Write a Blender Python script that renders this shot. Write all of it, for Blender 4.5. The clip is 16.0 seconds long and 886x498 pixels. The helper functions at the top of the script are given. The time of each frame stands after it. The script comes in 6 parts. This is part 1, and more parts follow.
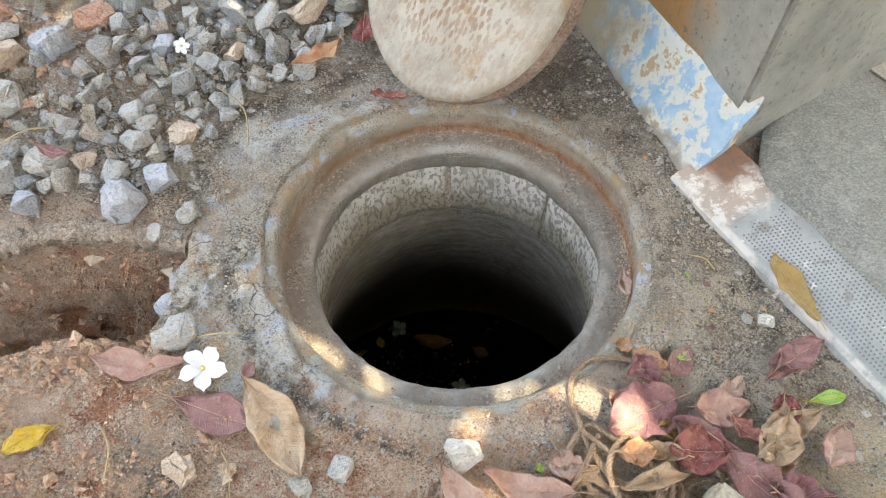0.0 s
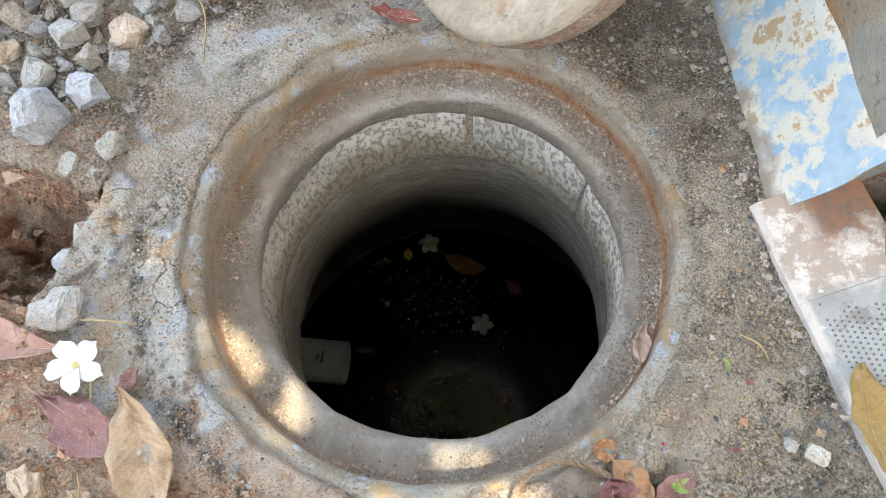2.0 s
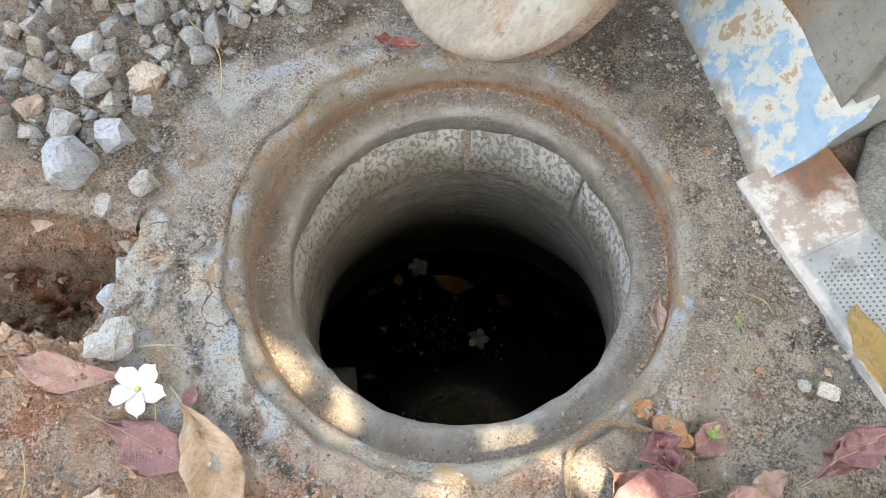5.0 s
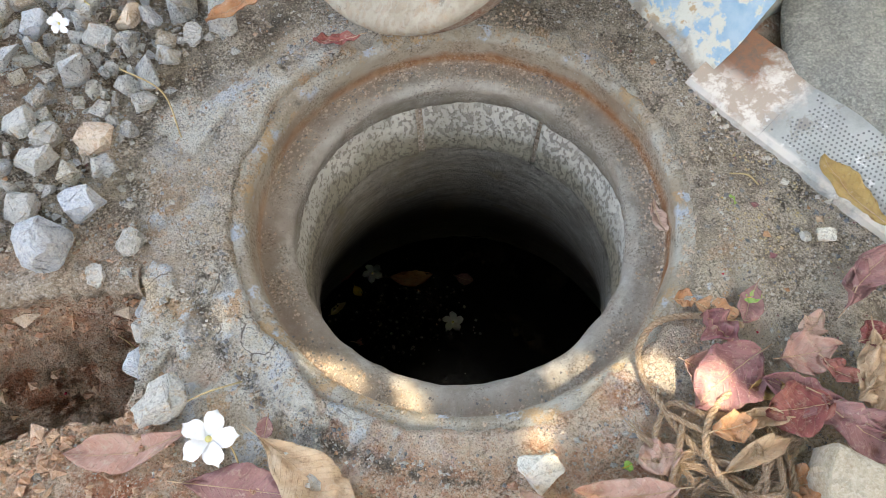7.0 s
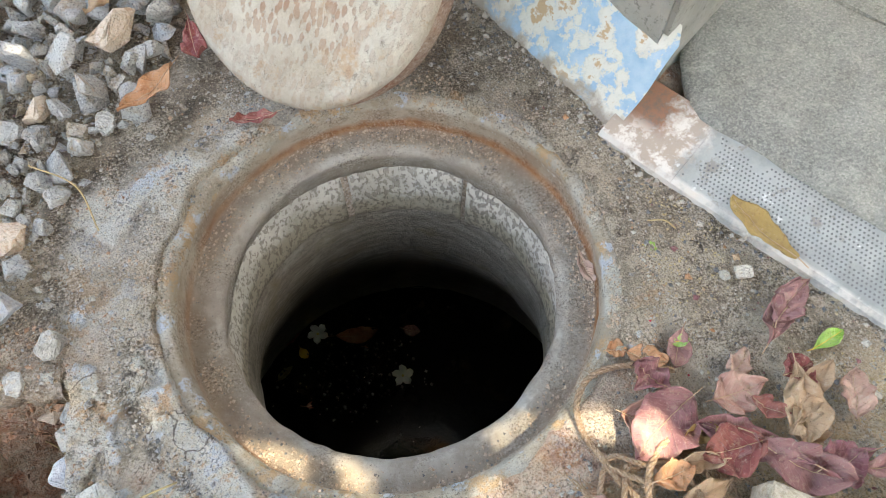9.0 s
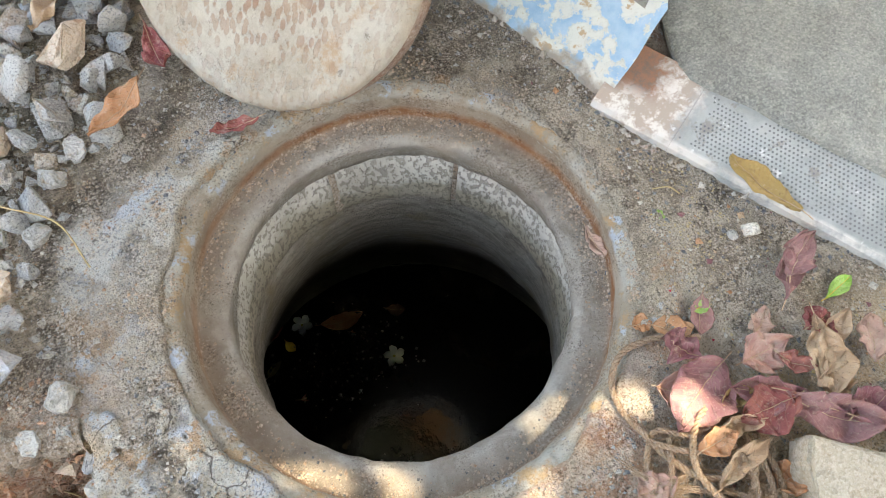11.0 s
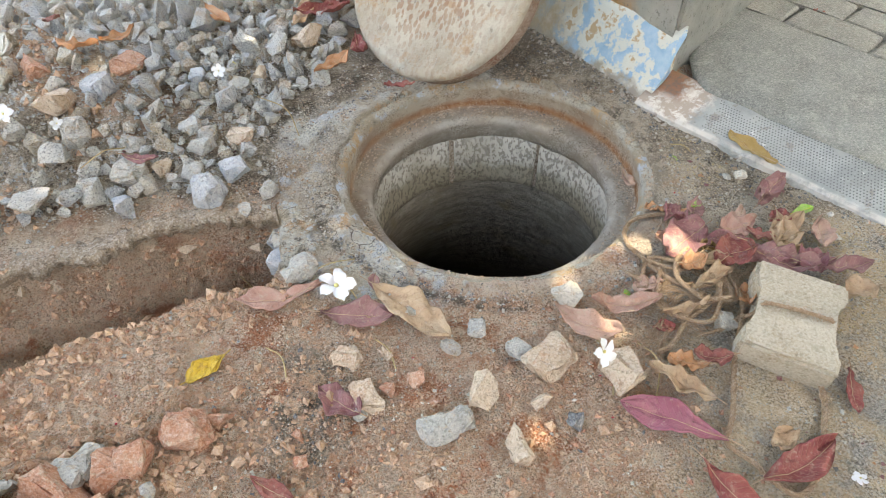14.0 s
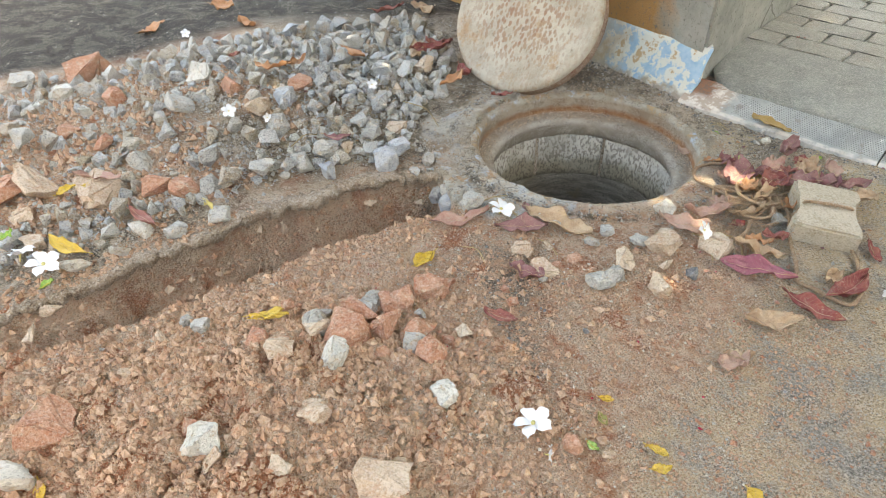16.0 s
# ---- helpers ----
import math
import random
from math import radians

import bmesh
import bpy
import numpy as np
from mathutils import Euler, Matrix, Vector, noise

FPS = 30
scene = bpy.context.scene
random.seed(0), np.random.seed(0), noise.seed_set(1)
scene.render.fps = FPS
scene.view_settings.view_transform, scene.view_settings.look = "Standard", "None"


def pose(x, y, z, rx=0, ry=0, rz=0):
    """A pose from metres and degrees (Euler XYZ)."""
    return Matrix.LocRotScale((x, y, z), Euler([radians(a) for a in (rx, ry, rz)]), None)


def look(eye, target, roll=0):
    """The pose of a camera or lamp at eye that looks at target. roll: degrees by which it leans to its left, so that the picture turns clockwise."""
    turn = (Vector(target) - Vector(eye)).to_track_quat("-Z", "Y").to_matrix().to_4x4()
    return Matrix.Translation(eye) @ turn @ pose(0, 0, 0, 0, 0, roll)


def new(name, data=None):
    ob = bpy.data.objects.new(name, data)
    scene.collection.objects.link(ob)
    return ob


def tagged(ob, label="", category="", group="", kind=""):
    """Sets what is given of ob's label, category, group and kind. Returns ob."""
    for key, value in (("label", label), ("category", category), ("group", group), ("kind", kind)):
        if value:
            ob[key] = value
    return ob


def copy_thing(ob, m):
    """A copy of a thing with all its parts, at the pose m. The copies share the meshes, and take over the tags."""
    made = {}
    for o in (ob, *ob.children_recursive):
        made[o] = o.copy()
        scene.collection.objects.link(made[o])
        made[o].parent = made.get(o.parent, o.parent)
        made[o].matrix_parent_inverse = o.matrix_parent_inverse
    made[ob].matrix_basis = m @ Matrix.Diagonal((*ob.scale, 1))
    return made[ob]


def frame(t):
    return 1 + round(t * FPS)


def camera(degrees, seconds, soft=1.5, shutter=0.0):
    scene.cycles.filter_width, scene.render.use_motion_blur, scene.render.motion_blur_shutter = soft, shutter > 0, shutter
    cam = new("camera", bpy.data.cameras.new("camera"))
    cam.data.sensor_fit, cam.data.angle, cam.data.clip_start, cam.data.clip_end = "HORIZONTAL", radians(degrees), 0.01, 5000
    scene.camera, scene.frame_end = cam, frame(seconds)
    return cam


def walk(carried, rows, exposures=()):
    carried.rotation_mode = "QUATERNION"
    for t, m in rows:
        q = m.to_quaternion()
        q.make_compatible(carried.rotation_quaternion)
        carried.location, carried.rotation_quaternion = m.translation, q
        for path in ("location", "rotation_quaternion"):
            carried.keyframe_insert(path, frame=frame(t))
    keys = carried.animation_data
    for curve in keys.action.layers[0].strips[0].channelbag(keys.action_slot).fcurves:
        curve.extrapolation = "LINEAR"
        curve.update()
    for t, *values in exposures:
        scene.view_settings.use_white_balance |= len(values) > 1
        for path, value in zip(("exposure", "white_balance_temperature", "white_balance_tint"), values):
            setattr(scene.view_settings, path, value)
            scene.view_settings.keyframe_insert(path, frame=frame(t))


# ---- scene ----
cam = camera(66.6, 16.0, 0.6)
METRES, EYE, TILT, LEAN, TURN = 2.5, 0.91, -55.0, 0.0, 0.0
ROWS = [
    (0.0, 0.0, 0.0, 0.0, 0.0, 0.0, -0.0),
    (0.5, 0.0184, 0.0283, 0.0319, -0.39, -4.15, -1.15),
    (1.0, 0.0373, 0.0603, 0.0588, 2.55, -7.78, -4.67),
    (1.5, 0.0537, 0.0956, 0.0786, 9.63, -11.06, -9.88),
    (2.0, 0.0576, 0.1224, 0.0877, 9.68, -14.27, -9.32),
    (2.5, 0.0509, 0.1316, 0.0899, 9.53, -16.01, -10.28),
    (3.0, 0.0505, 0.1322, 0.0929, 9.31, -16.51, -9.45),
    (3.5, 0.0547, 0.1217, 0.0932, 9.38, -14.99, -8.73),
    (4.0, 0.0559, 0.1096, 0.0883, 9.31, -13.51, -9.08),
    (6.5, -0.0346, 0.0678, 0.0498, -5.32, -8.71, 9.19),
    (7.0, -0.0375, 0.0762, 0.0523, -6.72, -10.28, 10.89),
    (7.5, -0.0255, 0.0849, 0.0658, -6.52, -10.26, 10.94),
    (8.0, -0.0167, 0.0845, 0.069, -8.14, -9.74, 12.87),
    (8.5, -0.0187, 0.074, 0.0629, -9.82, -7.61, 14.01),
    (11.0, -0.0462, 0.0948, 0.096, -17.74, -13.84, 21.1),
    (11.5, -0.055, 0.0858, 0.0831, -15.45, -12.09, 20.42),
    (12.0, -0.0639, 0.0597, 0.0445, -10.12, -4.03, 14.73),
    (12.5, -0.0772, 0.0261, 0.0066, -6.95, -0.66, 13.26),
    (13.0, -0.0987, -0.0019, -0.0334, -8.19, 2.68, 12.58),
    (13.5, -0.123, -0.0377, -0.0777, -10.17, 2.71, 14.04),
    (14.0, -0.145, -0.0726, -0.1196, -8.8, 7.7, 12.99),
    (14.5, -0.1764, -0.1116, -0.1638, -6.73, 9.88, 13.35),
    (15.0, -0.2339, -0.1302, -0.1863, -7.06, 12.03, 14.28),
    (15.5, -0.3129, -0.1582, -0.2166, -9.97, 12.54, 17.46),
    (16.0, -0.355, -0.1854, -0.249, -10.76, 15.31, 15.79),
]
walk(cam, [(t, pose(0, 0, EYE, TILT, LEAN, TURN) @ pose(METRES * x, METRES * y, METRES * z, 90 + pitch, roll, yaw)) for t, x, y, z, yaw, pitch, roll in ROWS],
     [(0.0, 3.38, 8500, 6), (1.5, 3.50, 8400, 6), (3.0, 3.66, 8300, 6), (4.2, 3.60, 8300, 6), (7.0, 3.38, 8500, 6), (8.5, 3.45, 8500, 6), (11.5, 3.48, 8500, 6), (13.0, 3.34, 8600, 6), (16.0, 3.13, 9000, 4)])

# ---- daylight: open shade under a tree, a few sun flecks ----
SUN = Vector((0.30, -0.25, 0.92)).normalized()
world = bpy.data.worlds.new("sky")
scene.world = world
world.use_nodes = True
wn = world.node_tree.nodes
sky = wn.new("ShaderNodeTexSky")
sky.sky_type = "NISHITA"
sky.sun_disc = False
sky.sun_elevation = math.asin(SUN.z)
sky.sun_rotation = math.atan2(SUN.x, SUN.y)
sky.air_density, sky.dust_density, sky.ozone_density = 1.0, 3.0, 1.0
wn["Background"].inputs["Strength"].default_value = 0.15
world.node_tree.links.new(sky.outputs["Color"], wn["Background"].inputs["Color"])
lamp = bpy.data.lights.new("sun", "SUN")
lamp.energy, lamp.angle, lamp.color = 2.0, radians(0.53), (1.0, 0.94, 0.84)
sun = new("sun", lamp)
sun.matrix_world = look(SUN * 12, (0, 0, 0))


# ---- lie of the land ----
WELL = (0.0245, 0.670)
table = np.random.RandomState(7).rand(256, 256)


def value_noise(x, y, scale, shift=0):
    """Smooth noise from 0 to 1 over the plan; scale in metres."""
    u, v = np.asarray(x, float) / scale + 97.3 + shift, np.asarray(y, float) / scale + 53.7 + shift * 1.7
    i, j = np.floor(u).astype(int), np.floor(v).astype(int)
    fu, fv = u - i, v - j
    fu, fv = fu * fu * (3 - 2 * fu), fv * fv * (3 - 2 * fv)
    i, j, i1, j1 = i % 256, j % 256, (i + 1) % 256, (j + 1) % 256
    top = table[i, j] * (1 - fu) + table[i1, j] * fu
    low = table[i, j1] * (1 - fu) + table[i1, j1] * fu
    return top * (1 - fv) + low * fv


def fbm(x, y, scale, octaves=4, shift=0):
    total, weight = 0, 0
    for k in range(octaves):
        total = total + value_noise(x, y, scale / 2 ** k, shift + 11 * k) * 0.55 ** k
        weight += 0.55 ** k
    return total / weight


def clods(x, y, scale, shift=0):
    """Rounded lumps with creases between them, from 0 to 1; scale is their usual width in metres."""
    u, v = np.asarray(x, float) / scale + 71.0 + shift, np.asarray(y, float) / scale + 37.0 + shift * 0.7
    i, j = np.floor(u).astype(int), np.floor(v).astype(int)
    best, high = np.full(np.shape(u), 9.0), np.zeros(np.shape(u))
    for di in (-1, 0, 1):
        for dj in (-1, 0, 1):
            a, b = (i + di + shift) % 256, (j + dj) % 256
            d = np.hypot(i + di + table[a, b] - u, j + dj + table[b, a] - v)
            high = np.where(d < best, table[(a + 91) % 256, b], high)
            best = np.minimum(best, d)
    return np.sqrt(np.clip(1 - (best / 0.72) ** 2, 0, 1)) * (0.25 + 0.75 * high * high)


def ease(a, b, x):
    s = np.clip((x - a) / (b - a), 0, 1)
    return s * s * (3 - 2 * s)


def bell(x, y, cx, cy, sx, sy):
    return np.exp(-((x - cx) ** 2 / (2 * sx * sx) + (y - cy) ** 2 / (2 * sy * sy)))


def trench_inside(x, y):
    """Metres inside the trench's outline (negative outside)."""
    far = np.interp(x, [-1.6, -1.27, -1.09, -0.88, -0.68, -0.50, -0.43], [0.38, 0.478, 0.535, 0.607, 0.650, 0.662, 0.640])
    near = np.interp(x, [-1.6, -1.26, -1.02, -0.86, -0.70, -0.58, -0.45, -0.42], [0.22, 0.276, 0.335, 0.392, 0.440, 0.466, 0.470, 0.52])
    ragged = (fbm(x, y, 0.10, 4, 3) - 0.5) * 0.045
    return np.minimum(np.minimum(far - y, y - near), -0.425 - x) + ragged


def heap_mask(x, y):
    return bell(x, y, -0.90, -0.06, 0.21, 0.17)


def gravel_mask(x, y):
    """How thickly crushed stone lies at a place."""
    edge = np.interp(y, [0.62, 0.70, 0.80, 0.92, 1.03, 1.15, 1.45, 1.75], [-0.62, -0.50, -0.45, -0.42, -0.30, -0.22, -0.13, -0.16])
    right = ease(0.03, -0.04, x - edge)
    front = ease(0.0, 0.05, y - np.interp(x, [-1.6, -1.09, -0.88, -0.68, -0.5], [0.52, 0.60, 0.69, 0.715, 0.70]))
    back = ease(0.0, -0.16, y - np.interp(x, [-1.6, -1.2, -0.7, -0.2], [1.55, 1.68, 1.82, 1.78]) - 0.1 * (fbm(x, y, 0.3, 2, 31) - 0.5))
    return right * front * back * ease(-2.3, -1.5, x)


def apron_reach(x, y):
    """Metres inside the worn cement apron round the well."""
    a = np.degrees(np.arctan2(y - WELL[1], x - WELL[0])) % 360
    reach = np.interp(a, [0, 45, 90, 120, 150, 180, 205, 230, 250, 280, 310, 340, 360],
                      [0.335, 0.345, 0.37, 0.42, 0.46, 0.47, 0.50, 0.45, 0.36, 0.37, 0.40, 0.345, 0.335])
    return reach - np.hypot(x - WELL[0], y - WELL[1]) + (fbm(x, y, 0.12, 4, 17) - 0.5) * 0.10


def flake(x, y):
    """Where the apron's cement still stands proud (1) and where it has crumbled to grit (0)."""
    left = ease(-0.02, 0.02, ease(0.64, 0.56, y) * ease(-0.19, -0.24, x) - 0.5)
    return np.maximum(ease(0.485, 0.50, fbm(x, y, 0.11, 5, 43)), left * ease(0.36, 0.375, fbm(x, y, 0.09, 5, 45)))


def asphalt_mask(x, y):
    far = ease(-0.05, 0.12, y - np.interp(x, [-2.0, -1.2, -0.7, 0.0, 0.4], [1.58, 1.70, 1.90, 1.72, 1.5]) + 0.16 * (fbm(x, y, 0.25, 4, 5) - 0.5))
    front = ease(-0.09, 0.11, x - np.interp(y, [-0.8, -0.33, -0.25, -0.14, -0.04, 0.07, 0.25, 0.40], [-0.62, -0.41, -0.35, -0.15, 0.0, 0.12, 0.24, 0.42]) + 0.34 * (fbm(x, y, 0.26, 5, 9) - 0.5)) * ease(0.42, 0.3, y)
    return np.maximum(far, front)


def land(x, y):
    """Height of the ground in metres."""
    x, y = np.asarray(x, float), np.asarray(y, float)
    near = ease(6.0, 3.0, np.hypot(x, y - 0.6))
    soil = ease(0.15, -0.1, x - 0.1) * ease(0.62, 0.4, y) * (1 - asphalt_mask(x, y))
    rough = (fbm(x, y, 0.16, 5, 1) - 0.5) * (0.012 + 0.018 * soil) + (fbm(x, y, 0.022, 2, 15) - 0.5) * (0.003 + 0.006 * soil)
    heap = heap_mask(x, y)
    pile = bell(x, y, -1.02, 1.15, 0.42, 0.26)
    h = rough + heap * (0.092 + 0.10 * (fbm(x, y, 0.07, 5, 21) - 0.5)) + pile * (0.088 + 0.05 * (fbm(x, y, 0.2, 4, 23) - 0.5))
    h = h + 0.030 * bell(x, y, -1.30, 0.10, 0.2, 0.16) * (0.6 + fbm(x, y, 0.07, 3, 41))
    h = h + 0.045 * bell(x, y, 0.545, 0.875, 0.045, 0.045)
    h = h - 0.012 * ease(0.37, 0.46, x) * ease(0.2, 0.5, y) * ease(1.1, 0.8, y)
    rubble = np.clip(1.6 * heap + 0.9 * bell(x, y, -1.30, 0.10, 0.25, 0.2) + 0.5 * bell(x, y, -0.9, 0.2, 0.4, 0.1), 0, 1)
    h = h + (0.020 * clods(x, y, 0.042, 2) + 0.009 * clods(x, y, 0.019, 4)) * rubble + 0.0045 * clods(x, y, 0.013, 5) * soil * (0.4 + fbm(x, y, 0.1, 2, 6))
    h = h + 0.009 * clods(x, y, 0.024, 8) * gravel_mask(x, y) + 0.003 * clods(x, y, 0.012, 9) * (1 - asphalt_mask(x, y))
    apron = apron_reach(x, y)
    slab = ease(-0.004, 0.010, apron)
    h = h * (1 - 0.75 * slab) + (0.003 + 0.0055 * flake(x, y)) * slab + 0.009 * (fbm(x, y, 0.028, 3, 51) - 0.5) * (1 - 0.6 * flake(x, y))
    inside = trench_inside(x, y)
    deep = np.interp(x, [-1.5, -1.30, -1.22, -1.1, -0.6], [0.06, 0.08, 0.16, 0.215, 0.235])
    steps = 0.55 * ease(-0.004, 0.010, inside) + 0.27 * ease(0.006, 0.035, inside + 0.02 * (fbm(x, y, 0.05, 3, 61) - 0.5)) + 0.18 * ease(0.03, 0.075, inside)
    h = h + 0.012 * bell(inside, 0, -0.012, 0, 0.012, 1) * (fbm(x, y, 0.035, 3, 71) - 0.3) - deep * steps
    h = h + 0.03 * ease(0.03, 0.06, inside) * (fbm(x, y, 0.06, 4, 81) - 0.5) + 0.030 * ease(0.004, 0.02, inside) * (clods(x, y * 2.2, 0.034, 12) - 0.4) + 0.014 * ease(0.004, 0.02, inside) * clods(x, y * 2.0, 0.015, 14)
    r = np.hypot(x - WELL[0], y - WELL[1])
    lap = r + 0.040 * (fbm(x, y, 0.06, 4, 95) - 0.5)
    h = h + 0.004 * ease(0.40, 0.355, lap) * (r > 0.3)
    h = h * near - 0.035 * ease(0.322, 0.312, r + 0.035 * (fbm(x, y, 0.05, 4, 95) - 0.5))
    return h


# ---- materials ----
class Nodes:
    """A short way to write a node material."""

    def __init__(self, name):
        self.mat = bpy.data.materials.new(name)
        self.mat.use_nodes = True
        self.tree = self.mat.node_tree
        self.out = self.tree.nodes["Principled BSDF"]
        self.coord = self.tree.nodes.new("ShaderNodeNewGeometry").outputs["Position"]

    def node(self, kind, **inputs):
        n = self.tree.nodes.new(kind)
        for key, value in inputs.items():
            self.put(n.inputs[key.replace("_", " ")], value)
        return n

    def put(self, socket, value):
        if hasattr(value, "is_linked"):
            self.tree.links.new(value, socket)
        else:
            socket.default_value = (*value, 1.0) if isinstance(value, tuple) and len(value) == 3 and socket.type == "RGBA" else value

    def noise(self, scale, detail=5.0, rough=0.6, where=None):
        n = self.node("ShaderNodeTexNoise", Vector=where or self.coord, Scale=scale, Detail=detail, Roughness=rough)
        return n.outputs["Fac"]

    def cells(self, scale, feature="F1", where=None):
        n = self.node("ShaderNodeTexVoronoi", Vector=where or self.coord, Scale=scale)
        n.feature = feature
        return n

    def ramp(self, value, low, high, a=0.0, b=1.0):
        n = self.node("ShaderNodeMapRange", Value=value)
        n.inputs["From Min"].default_value, n.inputs["From Max"].default_value = low, high
        n.inputs["To Min"].default_value, n.inputs["To Max"].default_value = a, b
        return n.outputs["Result"]

    def mix(self, fac, a, b, blend="MIX"):
        n = self.tree.nodes.new("ShaderNodeMix")
        n.data_type, n.blend_type = "RGBA", blend
        self.put(n.inputs[0], fac)
        self.put(n.inputs[6], a)
        self.put(n.inputs[7], b)
        return n.outputs[2]

    def math(self, op, a, b=0.0):
        n = self.tree.nodes.new("ShaderNodeMath")
        n.operation = op
        self.put(n.inputs[0], a)
        self.put(n.inputs[1], b)
        return n.outputs[0]

    def bump(self, height, strength, distance=0.004, normal=None):
        n = self.node("ShaderNodeBump", Height=height, Strength=strength, Distance=distance)
        if normal is not None:
            self.put(n.inputs["Normal"], normal)
        return n.outputs["Normal"]

    def done(self, colour, rough=0.85, normal=None, metal=0.0, spec=0.3):
        self.put(self.out.inputs["Base Color"], colour)
        self.put(self.out.inputs["Roughness"], rough)
        self.put(self.out.inputs["Metallic"], metal)
        self.put(self.out.inputs["Specular IOR Level"], spec)
        if normal is not None:
            self.put(self.out.inputs["Normal"], normal)
        return self.mat


def ground_material():
    m = Nodes("earth_and_cement")
    zone = m.node("ShaderNodeAttribute")
    zone.attribute_name = "zone"
    split = m.node("ShaderNodeSeparateColor", Color=zone.outputs["Color"])
    road = m.node("ShaderNodeAttribute")
    road.attribute_name = "road"
    red, cement, dark, asphalt = split.outputs[0], split.outputs[1], split.outputs[2], zone.outputs["Alpha"]
    big, mid, fine = m.noise(7, 6, 0.65), m.noise(38, 7, 0.75), m.noise(210, 4, 0.75)
    grain, pebble = m.cells(360), m.cells(130)
    speck = m.node("ShaderNodeSeparateColor", Color=grain.outputs["Color"]).outputs[0]
    peb = m.node("ShaderNodeSeparateColor", Color=pebble.outputs["Color"])
    lump, tint = peb.outputs[1], peb.outputs[2]
    disc = m.ramp(pebble.outputs["Distance"], 0.42, 0.30)
    dirt = m.mix(m.ramp(mid, 0.38, 0.62), (0.22, 0.175, 0.135), (0.46, 0.39, 0.315))
    dirt = m.mix(m.ramp(m.noise(10, 8, 0.74), 0.49, 0.55), dirt, (0.62, 0.54, 0.44))
    dirt = m.mix(m.ramp(m.noise(15, 6, 0.72), 0.44, 0.36), dirt, (0.11, 0.09, 0.075))
    dirt = m.mix(m.math("MULTIPLY", disc, m.ramp(lump, 0.86, 0.93)), dirt, m.mix(tint, (0.56, 0.46, 0.32), (0.50, 0.49, 0.46)))
    dirt = m.mix(m.ramp(speck, 0.80, 0.92), dirt, (0.62, 0.53, 0.40))
    dirt = m.mix(m.ramp(m.noise(420, 3, 0.75), 0.44, 0.34, 0.0, 0.8), dirt, (0.11, 0.092, 0.08))
    soil = m.mix(m.ramp(big, 0.38, 0.60), (0.52, 0.245, 0.14), (0.70, 0.46, 0.315))
    soil = m.mix(m.ramp(mid, 0.40, 0.58), soil, (0.78, 0.60, 0.46))
    soil = m.mix(m.ramp(m.noise(90, 5, 0.7), 0.42, 0.32, 0.0, 0.85), soil, (0.25, 0.115, 0.065))
    soil = m.mix(m.math("MULTIPLY", disc, m.ramp(lump, 0.72, 0.86)), soil, m.mix(tint, (0.64, 0.52, 0.40), (0.50, 0.26, 0.17)))
    soil = m.mix(m.ramp(speck, 0.86, 0.95), soil, (0.68, 0.56, 0.44))
    soil = m.mix(m.ramp(m.noise(380, 3, 0.75), 0.42, 0.32, 0.0, 0.7), soil, (0.24, 0.115, 0.07))
    soil = m.mix(m.ramp(m.noise(9, 6, 0.68), 0.54, 0.60, 0.0, 0.85), soil, (0.46, 0.16, 0.075))
    lime = m.mix(m.ramp(big, 0.45, 0.53), (0.58, 0.50, 0.39), (0.74, 0.725, 0.67))
    lime = m.mix(m.ramp(m.noise(11, 8, 0.74), 0.53, 0.58), lime, (0.66, 0.44, 0.27))
    lime = m.mix(m.ramp(m.noise(17, 8, 0.72), 0.55, 0.585), lime, (0.70, 0.735, 0.77))
    lime = m.mix(m.ramp(m.noise(64, 6, 0.78), 0.58, 0.66), lime, (0.19, 0.17, 0.145))
    lime = m.mix(m.ramp(m.noise(13, 8, 0.78), 0.40, 0.33), lime, (0.20, 0.17, 0.135))
    lime = m.mix(m.ramp(m.noise(480, 3, 0.75), 0.40, 0.32, 0.0, 0.6), lime, (0.20, 0.17, 0.14))
    lime = m.mix(m.ramp(speck, 0.93, 0.98, 0.0, 0.7), lime, (0.72, 0.60, 0.42))
    wave = m.node("ShaderNodeTexNoise", Vector=m.coord, Scale=12.0, Detail=5.0)
    bent = m.mix(0.16, m.coord, wave.outputs["Color"])
    cracks = m.cells(7.0, "DISTANCE_TO_EDGE", bent)
    crack = m.math("MULTIPLY", m.ramp(cracks.outputs["Distance"], 0.016, 0.006), m.ramp(m.noise(5, 4), 0.47, 0.55))
    lime = m.mix(m.math("MULTIPLY", crack, 0.85), lime, (0.12, 0.10, 0.085))
    tar = m.mix(m.ramp(speck, 0.2, 0.9), (0.28, 0.262, 0.24), (0.56, 0.53, 0.48))
    tar = m.mix(m.ramp(m.noise(6, 8, 0.72), 0.42, 0.52), tar, m.mix(m.ramp(speck, 0.2, 0.8), (0.58, 0.44, 0.29), (0.74, 0.61, 0.45)))
    tar = m.mix(m.ramp(speck, 0.90, 0.95), tar, (0.60, 0.56, 0.50))
    tar = m.mix(m.ramp(mid, 0.40, 0.30), tar, (0.07, 0.068, 0.065))
    tar = m.mix(road.outputs["Fac"], tar, m.mix(m.ramp(speck, 0.3, 0.95), (0.022, 0.022, 0.023), (0.070, 0.067, 0.063)))
    colour = m.mix(red, dirt, soil)
    colour = m.mix(asphalt, colour, tar)
    colour = m.mix(cement, colour, lime)
    darkened = m.math("MULTIPLY", dark, m.ramp(mid, 0.42, 0.56))
    colour = m.mix(darkened, colour, (0.065, 0.058, 0.052))
